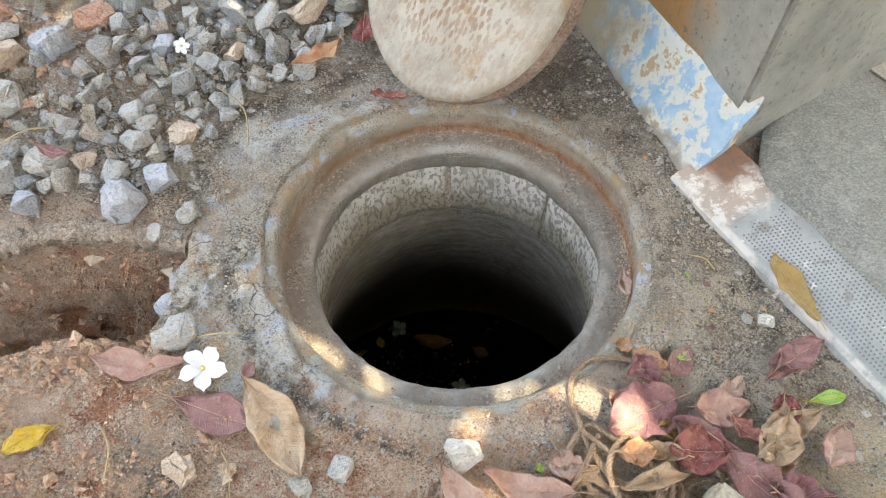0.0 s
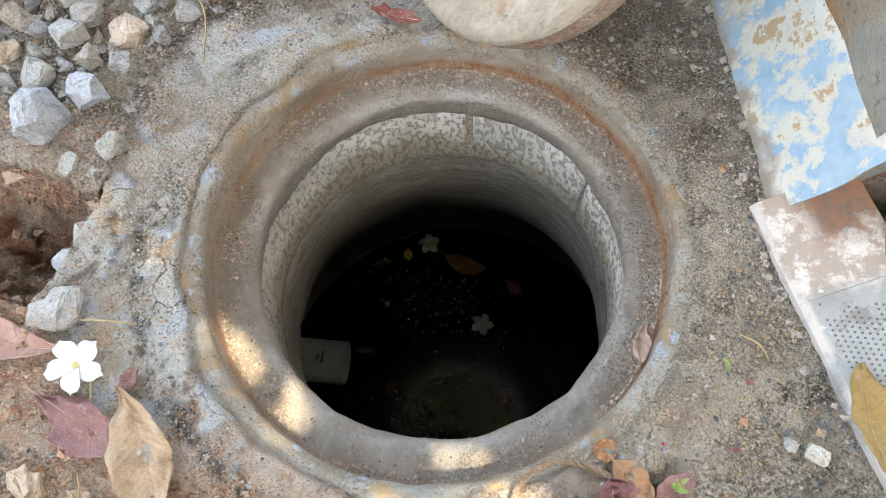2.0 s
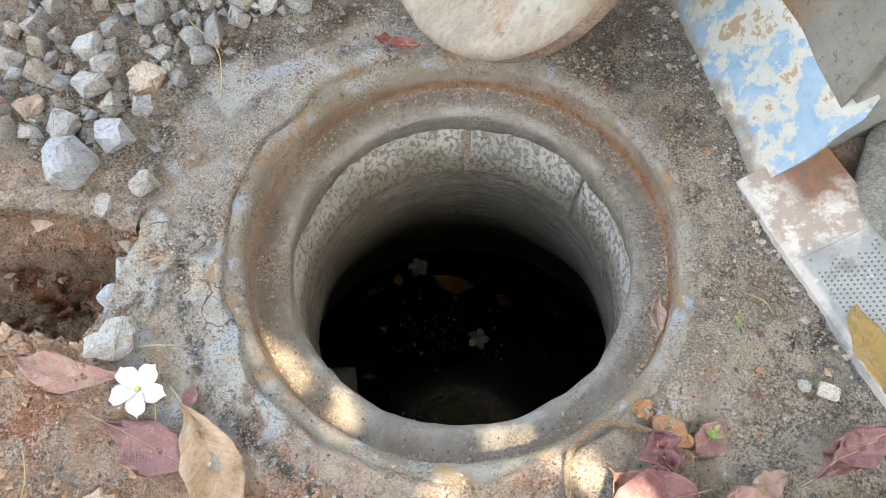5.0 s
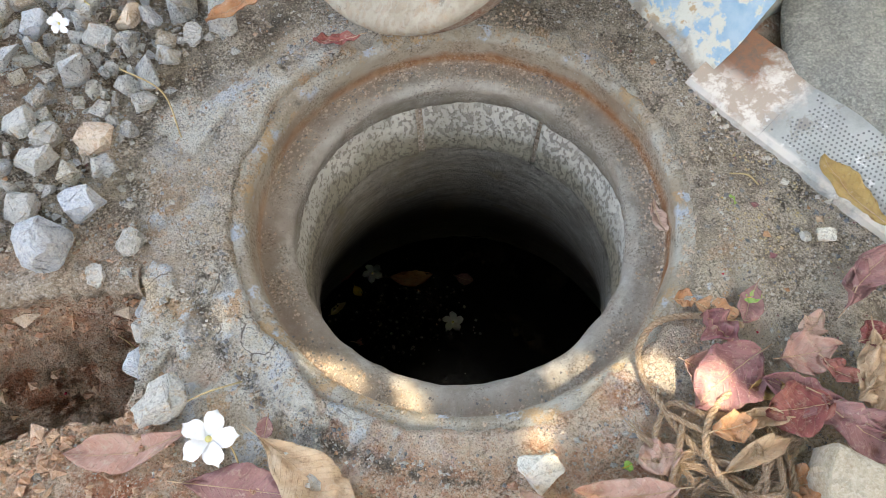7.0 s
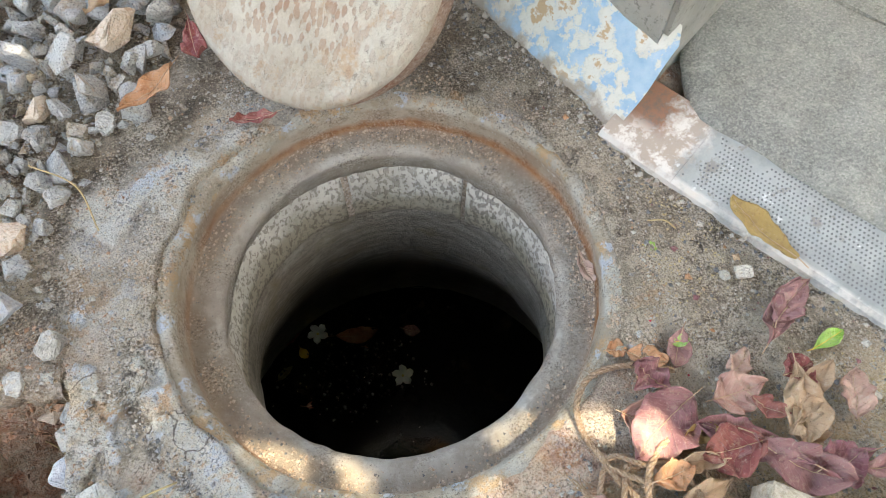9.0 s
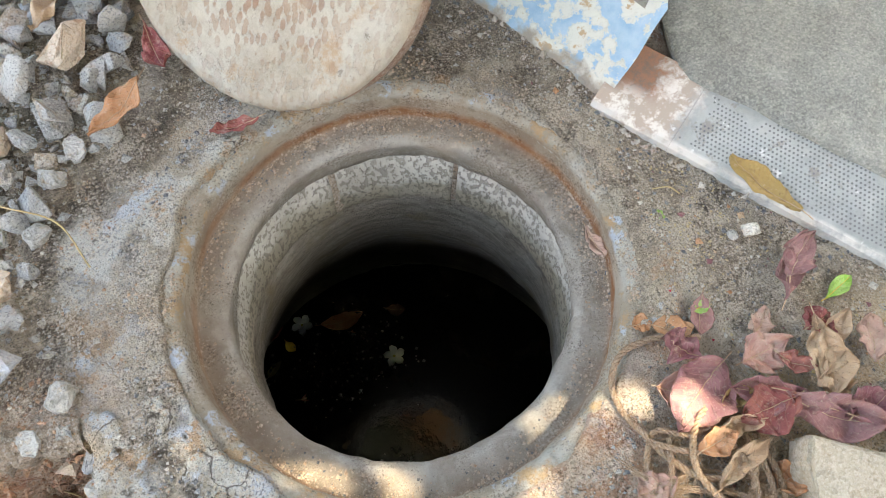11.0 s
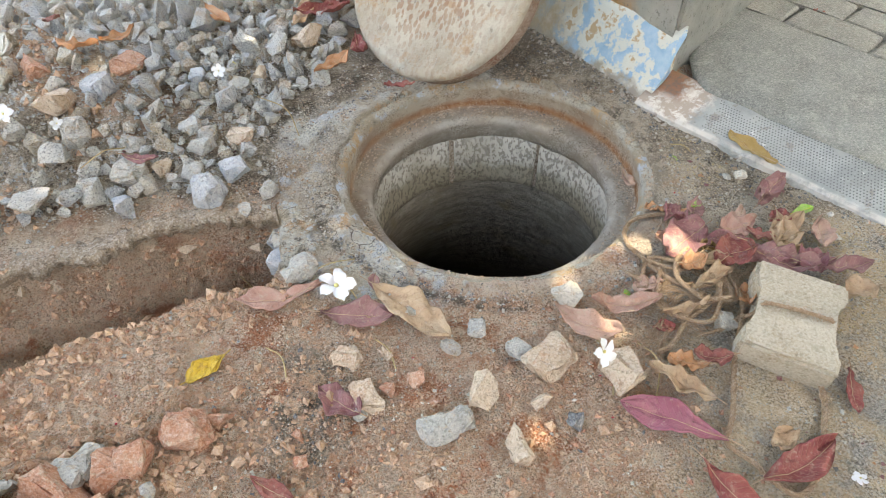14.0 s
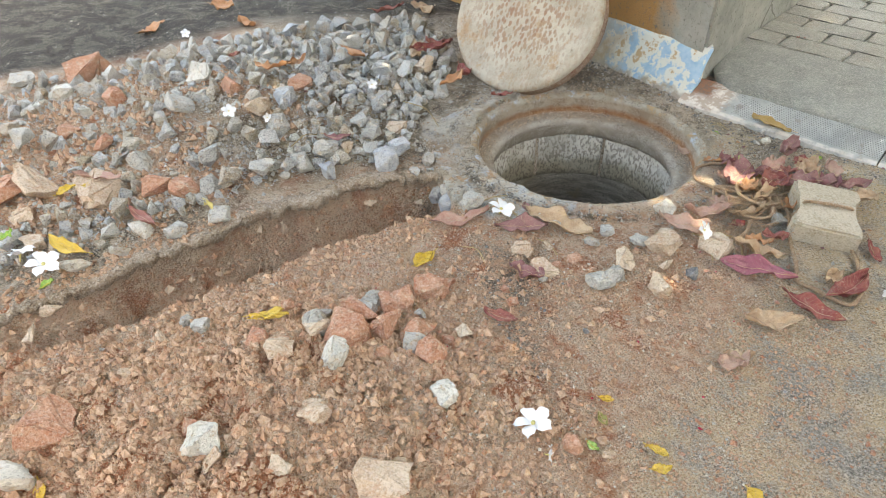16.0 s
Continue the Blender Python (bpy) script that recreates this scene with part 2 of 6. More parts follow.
    colour = m.mix(m.ramp(fine, 0.45, 0.70, 0.0, 0.5), colour, m.mix(0.5, colour, (0.74, 0.60, 0.46)))
    colour = m.mix(m.ramp(fine, 0.40, 0.28, 0.0, 0.55), colour, m.mix(0.6, colour, (0.08, 0.06, 0.045)))
    sand = m.noise(260, 2, 0.8)
    sand = m.math("ADD", m.math("MULTIPLY", m.math("SUBTRACT", sand, 0.5), m.ramp(m.noise(13, 7, 0.72), 0.46, 0.56, 0.35, 1.15)), 0.5)
    colour = m.mix(m.ramp(sand, 0.52, 0.62, 0.0, 0.75), colour, m.mix(0.7, colour, (0.86, 0.77, 0.66)))
    colour = m.mix(m.ramp(sand, 0.47, 0.36, 0.0, 0.8), colour, m.mix(0.75, colour, (0.06, 0.045, 0.035)))
    normal = m.bump(mid, 1.0, 0.016)
    normal = m.bump(sand, 0.6, 0.002, normal)
    normal = m.bump(m.math("MULTIPLY", disc, lump), 0.6, 0.003, normal)
    normal = m.bump(grain.outputs["Distance"], 0.8, 0.004, normal)
    normal = m.bump(fine, 1.0, 0.007, normal)
    return m.done(colour, 0.93, normal, 0.0, 0.2)


def stone_material():
    """Crushed granite, each stone with a tone of its own."""
    m = Nodes("crushed_granite")
    one = m.node("ShaderNodeObjectInfo").outputs["Random"]
    two = m.node("ShaderNodeNewGeometry").outputs["Random Per Island"]
    pick = m.math("FRACT", m.math("ADD", m.math("MULTIPLY", one, 7.13), m.math("MULTIPLY", two, 5.71)))
    ramp = m.node("ShaderNodeValToRGB", Fac=pick)
    el = ramp.color_ramp.elements
    el[0].position, el[0].color = 0.0, (0.37, 0.37, 0.36, 1)
    el[1].position, el[1].color = 1.0, (0.52, 0.39, 0.28, 1)
    for pos, c in ((0.2, (0.56, 0.58, 0.60, 1)), (0.4, (0.63, 0.60, 0.53, 1)), (0.55, (0.52, 0.56, 0.61, 1)), (0.7, (0.70, 0.68, 0.64, 1)), (0.86, (0.58, 0.49, 0.35, 1))):
        e = el.new(pos)
        e.color = c
    shift = m.node("ShaderNodeVectorMath", Vector=m.coord)
    shift.operation = "ADD"
    m.put(shift.inputs[1], pick)
    at = shift.outputs[0]
    mica = m.noise(280, 2, 0.8, at)
    patch = m.noise(38, 6, 0.68, at)
    c = m.mix(m.ramp(patch, 0.40, 0.62, 0.0, 0.75), ramp.outputs["Color"], (0.66, 0.645, 0.60))
    c = m.mix(m.ramp(patch, 0.40, 0.33, 0.0, 0.45), c, (0.34, 0.35, 0.37))
    c = m.mix(m.ramp(m.noise(22, 6, 0.66, at), 0.53, 0.66, 0.0, 0.75), c, (0.50, 0.36, 0.22))
    c = m.mix(m.ramp(mica, 0.54, 0.66, 0.0, 0.75), c, (0.13, 0.135, 0.145))
    c = m.mix(m.ramp(mica, 0.44, 0.33, 0.0, 0.75), c, (0.80, 0.79, 0.77))
    c = m.mix(m.ramp(m.noise(90, 6, 0.75, at), 0.58, 0.66, 0.0, 0.6), c, (0.52, 0.42, 0.31))
    n = m.bump(m.noise(95, 6, 0.78, at), 1.0, 0.011)
    n = m.bump(mica, 0.5, 0.0015, n)
    return m.done(c, 0.85, n)


def mottled(name, a, b, c, scale, rough=0.85, grit=0.4, speckle=260, strength=0.5):
    """A mineral or earthy surface: two tones, stains of a third, grains and relief."""
    m = Nodes(name)
    own = m.node("ShaderNodeNewGeometry").outputs["Random Per Island"]
    tone = m.math("ADD", m.node("ShaderNodeObjectInfo").outputs["Random"], own)
    shift = m.node("ShaderNodeVectorMath", Vector=m.coord)
    shift.operation = "ADD"
    m.put(shift.inputs[1], tone)
    at = shift.outputs[0]
    col = m.mix(m.ramp(m.noise(scale, 7, 0.7, at), 0.40, 0.60), a, b)
    col = m.mix(m.ramp(own, 0.0, 1.0, 0.0, 0.5), col, m.mix(m.ramp(own, 0.3, 0.7), c, b))
    col = m.mix(m.ramp(m.noise(scale * 2.7, 7, 0.75, at), 0.54, 0.63, 0.0, 0.85), col, c)
    grains = m.cells(speckle, "F1", at)
    s = m.node("ShaderNodeSeparateColor", Color=grains.outputs["Color"]).outputs[0]
    col = m.mix(m.ramp(s, 0.5, 1.0, 0.0, grit), col, m.mix(0.6, col, (0.75, 0.70, 0.62)))
    col = m.mix(m.ramp(s, 0.25, 0.0, 0.0, grit), col, m.mix(0.75, col, (0.05, 0.045, 0.04)))
    sand = m.noise(280, 2, 0.8, at)
    col = m.mix(m.ramp(sand, 0.53, 0.63, 0.0, grit), col, m.mix(0.5, col, (0.82, 0.77, 0.70)))
    col = m.mix(m.ramp(sand, 0.46, 0.35, 0.0, grit), col, m.mix(0.5, col, (0.05, 0.045, 0.04)))
    n = m.bump(m.noise(scale * 9, 6, 0.75, at), strength, 0.008)
    n = m.bump(sand, strength * 0.6, 0.0015, n)
    n = m.bump(grains.outputs["Distance"], strength * 0.7, 0.002, n)
    return m.done(col, rough, n)


def well_wall_material():
    m = Nodes("rough_shaded_cement")
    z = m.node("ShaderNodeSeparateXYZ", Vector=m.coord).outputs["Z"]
    stretch = m.node("ShaderNodeMapping", Vector=m.coord)
    stretch.inputs["Scale"].default_value = (1, 1, 5)
    rings = m.noise(14, 6, 0.7, stretch.outputs[0])
    c = m.mix(m.ramp(rings, 0.35, 0.65), (0.20, 0.175, 0.14), (0.40, 0.36, 0.30))
    c = m.mix(m.ramp(m.noise(150, 6, 0.78), 0.52, 0.62, 0.0, 0.7), c, (0.14, 0.12, 0.095))
    c = m.mix(m.ramp(m.noise(300, 3, 0.7), 0.62, 0.70, 0.0, 0.7), c, (0.62, 0.58, 0.52))
    c = m.mix(m.ramp(m.noise(9, 5), 0.55, 0.68), c, (0.25, 0.21, 0.13))
    # The shaft's shade is put into the colour, darker with depth.
    deep_shade = m.ramp(m.math("ADD", z, m.math("MULTIPLY", rings, 0.12)), -0.30, -0.80)
    c = m.mix(m.math("MULTIPLY", deep_shade, 0.5), c, (0.12, 0.105, 0.09))
    n = m.bump(m.noise(70, 7, 0.8), 1.0, 0.016)
    n = m.bump(rings, 0.8, 0.016, n)
    return m.done(c, 0.8, n)


def pitted_material():
    m = Nodes("pitted_lime_plaster")
    squash = m.node("ShaderNodeMapping", Vector=m.coord)
    squash.inputs["Scale"].default_value = (1.25, 1.25, 0.7)
    hole = m.ramp(m.noise(105, 3, 0.62, squash.outputs[0]), 0.515, 0.56)
    hole = m.math("MULTIPLY", hole, m.ramp(m.noise(9, 4), 0.34, 0.48, 0.35, 1.0))
    c = m.mix(m.ramp(m.noise(10, 6), 0.35, 0.65), (0.47, 0.44, 0.38), (0.66, 0.635, 0.575))
    c = m.mix(m.math("MULTIPLY", hole, 0.72), c, (0.24, 0.21, 0.175))
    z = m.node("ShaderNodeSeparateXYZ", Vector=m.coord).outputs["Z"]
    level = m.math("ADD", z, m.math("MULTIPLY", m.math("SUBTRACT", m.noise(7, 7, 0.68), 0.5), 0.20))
    # Brown-olive lower part, then darker along the bottom edge.
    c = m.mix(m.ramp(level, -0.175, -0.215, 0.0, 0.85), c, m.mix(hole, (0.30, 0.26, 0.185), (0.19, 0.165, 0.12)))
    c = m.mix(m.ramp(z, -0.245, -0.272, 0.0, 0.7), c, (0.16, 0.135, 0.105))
    n = m.bump(hole, 0.9, 0.004)
    n.node.invert = True
    return m.done(c, 0.9, m.bump(m.noise(420, 4, 0.7), 0.5, 0.002, n))


def ring_material():
    """Cast cement ring: lime-patched top, buff wall with a rust line at its foot, sandy ledge."""
    m = Nodes("weathered_cement_ring")
    sep = m.node("ShaderNodeSeparateXYZ", Vector=m.coord)
    z = sep.outputs["Z"]
    sand = m.noise(260, 2, 0.8)
    c = m.mix(m.ramp(m.noise(9, 7, 0.7), 0.38, 0.62), (0.40, 0.345, 0.285), (0.56, 0.505, 0.44))
    c = m.mix(m.ramp(m.noise(30, 7, 0.75), 0.54, 0.66, 0.0, 0.6), c, (0.66, 0.62, 0.56))
    # the upright wall of the recess
    wall = m.mix(m.ramp(m.noise(14, 7, 0.7), 0.40, 0.60), (0.44, 0.335, 0.25), (0.58, 0.50, 0.40))
    wall = m.mix(m.ramp(m.noise(26, 6, 0.72), 0.56, 0.63, 0.0, 0.8), wall, (0.36, 0.29, 0.22))
    level = m.math("ADD", z, m.math("MULTIPLY", m.math("SUBTRACT", m.noise(24, 6, 0.7), 0.5), 0.030))
    side = m.math("ADD", m.math("MULTIPLY", sep.outputs["X"], 0.9), m.math("MULTIPLY", m.noise(5, 5, 0.6), 0.9))
    rust = m.math("MULTIPLY", m.ramp(level, -0.036, -0.050), m.ramp(side, 0.20, 0.42, 0.35, 1.0))
    wall = m.mix(m.math("MULTIPLY", rust, 0.95), wall, m.mix(m.ramp(m.noise(60, 5), 0.4, 0.6), (0.40, 0.18, 0.085), (0.52, 0.29, 0.16)))
    c = m.mix(m.ramp(z, -0.068, -0.057), c, wall)
    # dirt gathered in the ledge's inner corner, pale scuffed lip
    grime = m.math("MULTIPLY", m.ramp(z, -0.0700, -0.0675), m.ramp(z, -0.058, -0.064))
    c = m.mix(m.math("MULTIPLY", grime, m.ramp(m.noise(12, 6, 0.7), 0.35, 0.6, 0.15, 0.75)), c, (0.34, 0.26, 0.20))
    lip = m.math("MULTIPLY", m.ramp(z, -0.086, -0.077), m.ramp(z, -0.069, -0.0715))
    c = m.mix(m.math("MULTIPLY", lip, m.ramp(m.noise(10, 7, 0.72), 0.47, 0.58, 0.0, 0.85)), c, (0.68, 0.65, 0.59))
    under = m.mix(m.ramp(m.noise(22, 7, 0.75), 0.40, 0.62), (0.36, 0.315, 0.255), (0.52, 0.475, 0.41))
    c = m.mix(m.ramp(z, -0.086, -0.095), c, under)
    lime = m.mix(m.ramp(m.noise(10, 8, 0.76), 0.42, 0.54), (0.66, 0.635, 0.57), (0.50, 0.43, 0.335))
    lime = m.mix(m.ramp(m.noise(16, 7, 0.74), 0.53, 0.60), lime, (0.62, 0.44, 0.27))
    lime = m.mix(m.ramp(m.noise(21, 7, 0.70), 0.57, 0.61), lime, (0.66, 0.71, 0.78))
    lime = m.mix(m.ramp(m.noise(60, 6, 0.78), 0.60, 0.68), lime, (0.22, 0.19, 0.16))
    c = m.mix(m.ramp(m.math("ADD", z, m.math("MULTIPLY", m.noise(40, 5), 0.012)), -0.014, -0.006), c, lime)
    sand = m.math("ADD", m.math("MULTIPLY", m.math("SUBTRACT", sand, 0.5), m.ramp(m.noise(11, 7, 0.74), 0.46, 0.58, 0.25, 1.0)), 0.5)
    c = m.mix(m.ramp(sand, 0.52, 0.62, 0.0, 0.6), c, m.mix(0.6, c, (0.80, 0.74, 0.64)))
    c = m.mix(m.ramp(sand, 0.47, 0.36, 0.0, 0.8), c, m.mix(0.8, c, (0.10, 0.08, 0.065)))
    n = m.bump(m.noise(60, 8, 0.8), 1.0, 0.012)
    n = m.bump(m.noise(260, 4, 0.7), 0.7, 0.004, n)
    return m.done(c, 0.9, m.bump(sand, 0.6, 0.0015, n))


def cover_material():
    """Cream cement pocked with rust-brown dabs, barest in the middle."""
    m = Nodes("cast_cement_cover")
    own = m.tree.nodes.new("ShaderNodeTexCoord").outputs["Object"]
    long = m.node("ShaderNodeMapping", Vector=own)
    long.inputs["Scale"].default_value = (1.0, 0.5, 1.0)
    dabs = m.cells(98, "F1", long.outputs[0])
    edge = m.math("ADD", dabs.outputs["Distance"], m.math("MULTIPLY", m.noise(120, 5, 0.75), 0.7))
    dab = m.ramp(edge, 0.86, 0.74)
    far = m.tree.nodes.new("ShaderNodeVectorMath")
    far.operation = "LENGTH"
    m.put(far.inputs[0], own)
    core = m.ramp(m.math("ADD", far.outputs["Value"], m.math("MULTIPLY", m.noise(12, 6), 0.14)), 0.27, 0.15)
    c = m.mix(m.ramp(m.noise(9, 7, 0.7), 0.4, 0.6), (0.47, 0.41, 0.325), (0.62, 0.57, 0.48))
    c = m.mix(m.ramp(m.noise(13, 7, 0.72), 0.54, 0.64, 0.0, 0.8), c, (0.50, 0.33, 0.20))
    c = m.mix(m.math("MULTIPLY", dab, m.ramp(core, 0.0, 0.8, 0.20, 0.72)), c, m.mix(m.ramp(m.noise(30, 5), 0.4, 0.6), (0.36, 0.17, 0.10), (0.42, 0.27, 0.18)))
    c = m.mix(m.ramp(m.noise(45, 7, 0.75), 0.60, 0.66, 0.0, 0.7), c, (0.25, 0.20, 0.16))
    n = m.bump(dab, 0.5, 0.003)
    n.node.invert = True
    return m.done(c, 0.9, m.bump(m.noise(160, 6, 0.78), 0.8, 0.006, n))


def peeling_blue():
    m = Nodes("peeling_blue_paint")
    y = m.node("ShaderNodeSeparateXYZ", Vector=m.coord)
    flake = m.noise(19, 8, 0.66)
    c = m.mix(m.ramp(m.noise(30, 5), 0.35, 0.65), (0.27, 0.46, 0.64), (0.42, 0.58, 0.70))
    c = m.mix(m.ramp(flake, 0.475, 0.50), c, (0.68, 0.69, 0.64))
    c = m.mix(m.ramp(m.noise(19, 8, 0.65), 0.585, 0.61), c, (0.52, 0.38, 0.24))
    c = m.mix(m.ramp(m.math("ADD", y.outputs["Y"], m.math("MULTIPLY", m.noise(14, 6), 0.35)), 1.24, 1.36), c, (0.44, 0.35, 0.24))
    low = m.math("ADD", y.outputs["Z"], m.math("MULTIPLY", m.noise(22, 6), 0.09))
    c = m.mix(m.ramp(low, 0.062, 0.045), c, (0.36, 0.32, 0.27))
    n = m.bump(m.ramp(flake, 0.49, 0.53), 0.5, 0.002)
    return m.done(c, 0.7, m.bump(m.noise(140, 5), 0.4, 0.003, n))


def pillar_material():
    m = Nodes("grey_roughcast")
    sep = m.node("ShaderNodeSeparateXYZ", Vector=m.coord)
    c = m.mix(m.ramp(m.noise(10, 6), 0.35, 0.65), (0.30, 0.31, 0.28), (0.46, 0.46, 0.415))
    stain = m.math("ADD", sep.outputs["Y"], m.math("MULTIPLY", m.noise(5, 5), 0.30))
    left = m.ramp(m.math("ADD", sep.outputs["X"], m.math("MULTIPLY", m.noise(8, 4), 0.1)), 0.56, 0.50)
    c = m.mix(m.math("MULTIPLY", m.ramp(stain, 1.10, 1.17), left), c, (0.46, 0.25, 0.10))
    c = m.mix(m.ramp(m.noise(90, 5, 0.75), 0.56, 0.66, 0.0, 0.8), c, (0.17, 0.17, 0.155))
    wave = m.node("ShaderNodeTexNoise", Vector=m.coord, Scale=5.0, Detail=6.0)
    joint = m.ramp(m.cells(2.2, "DISTANCE_TO_EDGE", m.mix(0.14, m.coord, wave.outputs["Color"])).outputs["Distance"], 0.010, 0.005)
    c = m.mix(m.math("MULTIPLY", joint, 0.6), c, (0.13, 0.12, 0.105))
    n = m.bump(m.noise(75, 6, 0.75), 0.9, 0.010)
    return m.done(c, 0.92, m.bump(joint, -0.8, 0.012, n))


def leaf_material(name, a, b, dry):
    """A dulled leaf with side veins, blotches and dust."""
    m = Nodes(name)
    tone = m.node("ShaderNodeObjectInfo").outputs["Random"]
    own = m.tree.nodes.new("ShaderNodeTexCoord").outputs["Object"]
    sep = m.node("ShaderNodeSeparateXYZ", Vector=own)
    run = m.math("SUBTRACT", sep.outputs["X"], m.math("MULTIPLY", m.math("ABSOLUTE", sep.outputs["Y"]), 0.9))
    run = m.math("ADD", run, m.math("MULTIPLY", m.noise(40, 3), 0.006))
    vein = m.ramp(m.math("SINE", m.math("MULTIPLY", run, 700.0)), 0.75, 1.0)
    c = m.mix(m.ramp(m.noise(22, 6, 0.65), 0.40, 0.60), a, b)
    c = m.mix(m.ramp(m.noise(70, 7, 0.75), 0.53, 0.64, 0.0, 0.8), c, dry)
    c = m.mix(m.ramp(tone, 0.0, 1.0, 0.0, 0.35), c, dry)
    c = m.mix(m.math("MULTIPLY", vein, 0.45), c, m.mix(0.6, b, dry))
    c = m.mix(m.ramp(m.noise(260, 4, 0.7), 0.60, 0.70, 0.0, 0.6), c, (0.10, 0.06, 0.045))
    c = m.mix(m.ramp(m.noise(150, 4, 0.7), 0.58, 0.70, 0.0, 0.5), c, (0.56, 0.46, 0.37))
    n = m.bump(vein, 0.5, 0.0012)
    n = m.bump(m.noise(150, 5, 0.7), 0.6, 0.004, n)
    return m.done(c, 0.6, n, 0.0, 0.3)


def tile_material():
    """Grey tile that runs into whitish mortar and red dirt at its inner end."""
    m = Nodes("dimpled_grey_tile")
    sep = m.node("ShaderNodeSeparateXYZ", Vector=m.coord)
    u = m.math("SUBTRACT", m.math("MULTIPLY", sep.outputs["X"], 0.478), m.math("MULTIPLY", sep.outputs["Y"], 0.878))
    u = m.math("ADD", u, 0.4718)
    v = m.math("SUBTRACT", m.math("ADD", m.math("MULTIPLY", sep.outputs["X"], 0.878), m.math("MULTIPLY", sep.outputs["Y"], 0.478)), 0.7349)
    c = m.mix(m.ramp(m.noise(9, 7, 0.7), 0.40, 0.60), (0.30, 0.315, 0.31), (0.42, 0.435, 0.425))
    c = m.mix(m.ramp(m.noise(30, 8, 0.75), 0.60, 0.64), c, (0.66, 0.67, 0.66))
    c = m.mix(m.ramp(m.noise(24, 6, 0.72), 0.43, 0.36, 0.0, 0.7), c, (0.25, 0.22, 0.19))
    reach = m.math("ADD", u, m.math("MULTIPLY", m.noise(15, 7, 0.7), 0.16))
    mortar = m.mix(m.ramp(m.noise(28, 7, 0.75), 0.47, 0.55), (0.44, 0.36, 0.30), (0.70, 0.66, 0.61))
    c = m.mix(m.ramp(reach, 0.20, 0.17), c, mortar)
    c = m.mix(m.math("MULTIPLY", m.ramp(reach, 0.145, 0.115), m.ramp(v, 0.03, 0.06)), c, m.mix(m.ramp(m.noise(60, 6, 0.75), 0.45, 0.58), (0.30, 0.15, 0.095), (0.20, 0.14, 0.11)))
    lip = m.math("MULTIPLY", m.ramp(v, 0.010, 0.004), m.ramp(m.noise(20, 6), 0.40, 0.55))
    c = m.mix(lip, c, (0.64, 0.61, 0.57))
    n = m.bump(m.noise(120, 6, 0.75), 0.4, 0.004)
    return m.done(c, 0.75, n)


def plain(name, colour, rough=0.6, scale=40, vary=0.25, metal=0.0):
    m = Nodes(name)
    dim = tuple(v * (1 - vary) for v in colour)
    c = m.mix(m.ramp(m.noise(scale, 5), 0.35, 0.65), colour, dim)
    return m.done(c, rough, m.bump(m.noise(scale * 5, 4), 0.2, 0.002), metal)


M_GROUND, M_STONE = ground_material(), stone_material()
M_BUFF = mottled("buff_rubble", (0.54, 0.40, 0.29), (0.66, 0.54, 0.42), (0.48, 0.29, 0.19), 16)
M_BRICK = mottled("broken_red_brick", (0.46, 0.19, 0.11), (0.55, 0.29, 0.19), (0.56, 0.42, 0.31), 20)
M_WHITE = mottled("pale_quartz_stone", (0.60, 0.57, 0.50), (0.68, 0.66, 0.61), (0.50, 0.38, 0.26), 24)
M_GREY = mottled("grey_granite", (0.36, 0.36, 0.34), (0.50, 0.49, 0.46), (0.45, 0.35, 0.25), 26)
M_BLUE = mottled("bluish_granite", (0.40, 0.44, 0.50), (0.55, 0.57, 0.60), (0.34, 0.34, 0.34), 26)
M_DARK = mottled("dark_basalt", (0.12, 0.13, 0.15), (0.20, 0.21, 0.23), (0.3, 0.28, 0.25), 26)
M_SOIL = mottled("dry_soil_crumbs", (0.46, 0.265, 0.165), (0.62, 0.425, 0.295), (0.38, 0.18, 0.10), 9, 0.95, 0.3)
M_SOIL_DEEP = mottled("damp_red_soil", (0.34, 0.16, 0.09), (0.44, 0.245, 0.15), (0.50, 0.32, 0.21), 12, 0.95, 0.4)
M_HUSK = mottled("yellow_husks", (0.56, 0.42, 0.20), (0.66, 0.54, 0.32), (0.36, 0.24, 0.12), 30)
M_CRUST = mottled("broken_cement_crust", (0.36, 0.265, 0.19), (0.48, 0.38, 0.29), (0.22, 0.17, 0.13), 14, 0.92, 0.6, 240, 0.9)
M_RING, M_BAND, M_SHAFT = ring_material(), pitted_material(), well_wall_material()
M_COVER = cover_material()
M_COVER_EDGE = mottled("rusty_cover_edge", (0.30, 0.20, 0.15), (0.44, 0.33, 0.26), (0.30, 0.13, 0.08), 12)
M_BLUEPAINT, M_PILLAR = peeling_blue(), pillar_material()
M_SLAB = mottled("trowelled_grey_cement", (0.205, 0.21, 0.195), (0.29, 0.295, 0.272), (0.34, 0.335, 0.31), 6, 0.85, 0.3, 300, 0.5)
M_TILE = tile_material()
M_DIMPLE = plain("dark_tile_dimples", (0.20, 0.205, 0.21), 0.8, 30)
M_MORTAR = mottled("whitish_mortar", (0.50, 0.44, 0.38), (0.66, 0.62, 0.56), (0.42, 0.27, 0.20), 16)
M_PAVER = mottled("cream_concrete_paver", (0.46, 0.40, 0.31), (0.54, 0.49, 0.40), (0.38, 0.30, 0.21), 12, 0.85, 0.3)
M_PAVING = mottled("grey_paving_blocks", (0.24, 0.24, 0.215), (0.34, 0.335, 0.30), (0.30, 0.27, 0.23), 8, 0.9, 0.3)
M_ROPE = mottled("coir_fibre", (0.42, 0.27, 0.165), (0.54, 0.38, 0.25), (0.28, 0.17, 0.10), 60, 0.9, 0.4, 900, 0.6)
M_PVC = plain("off_white_plastic", (0.62, 0.64, 0.66), 0.4, 12)
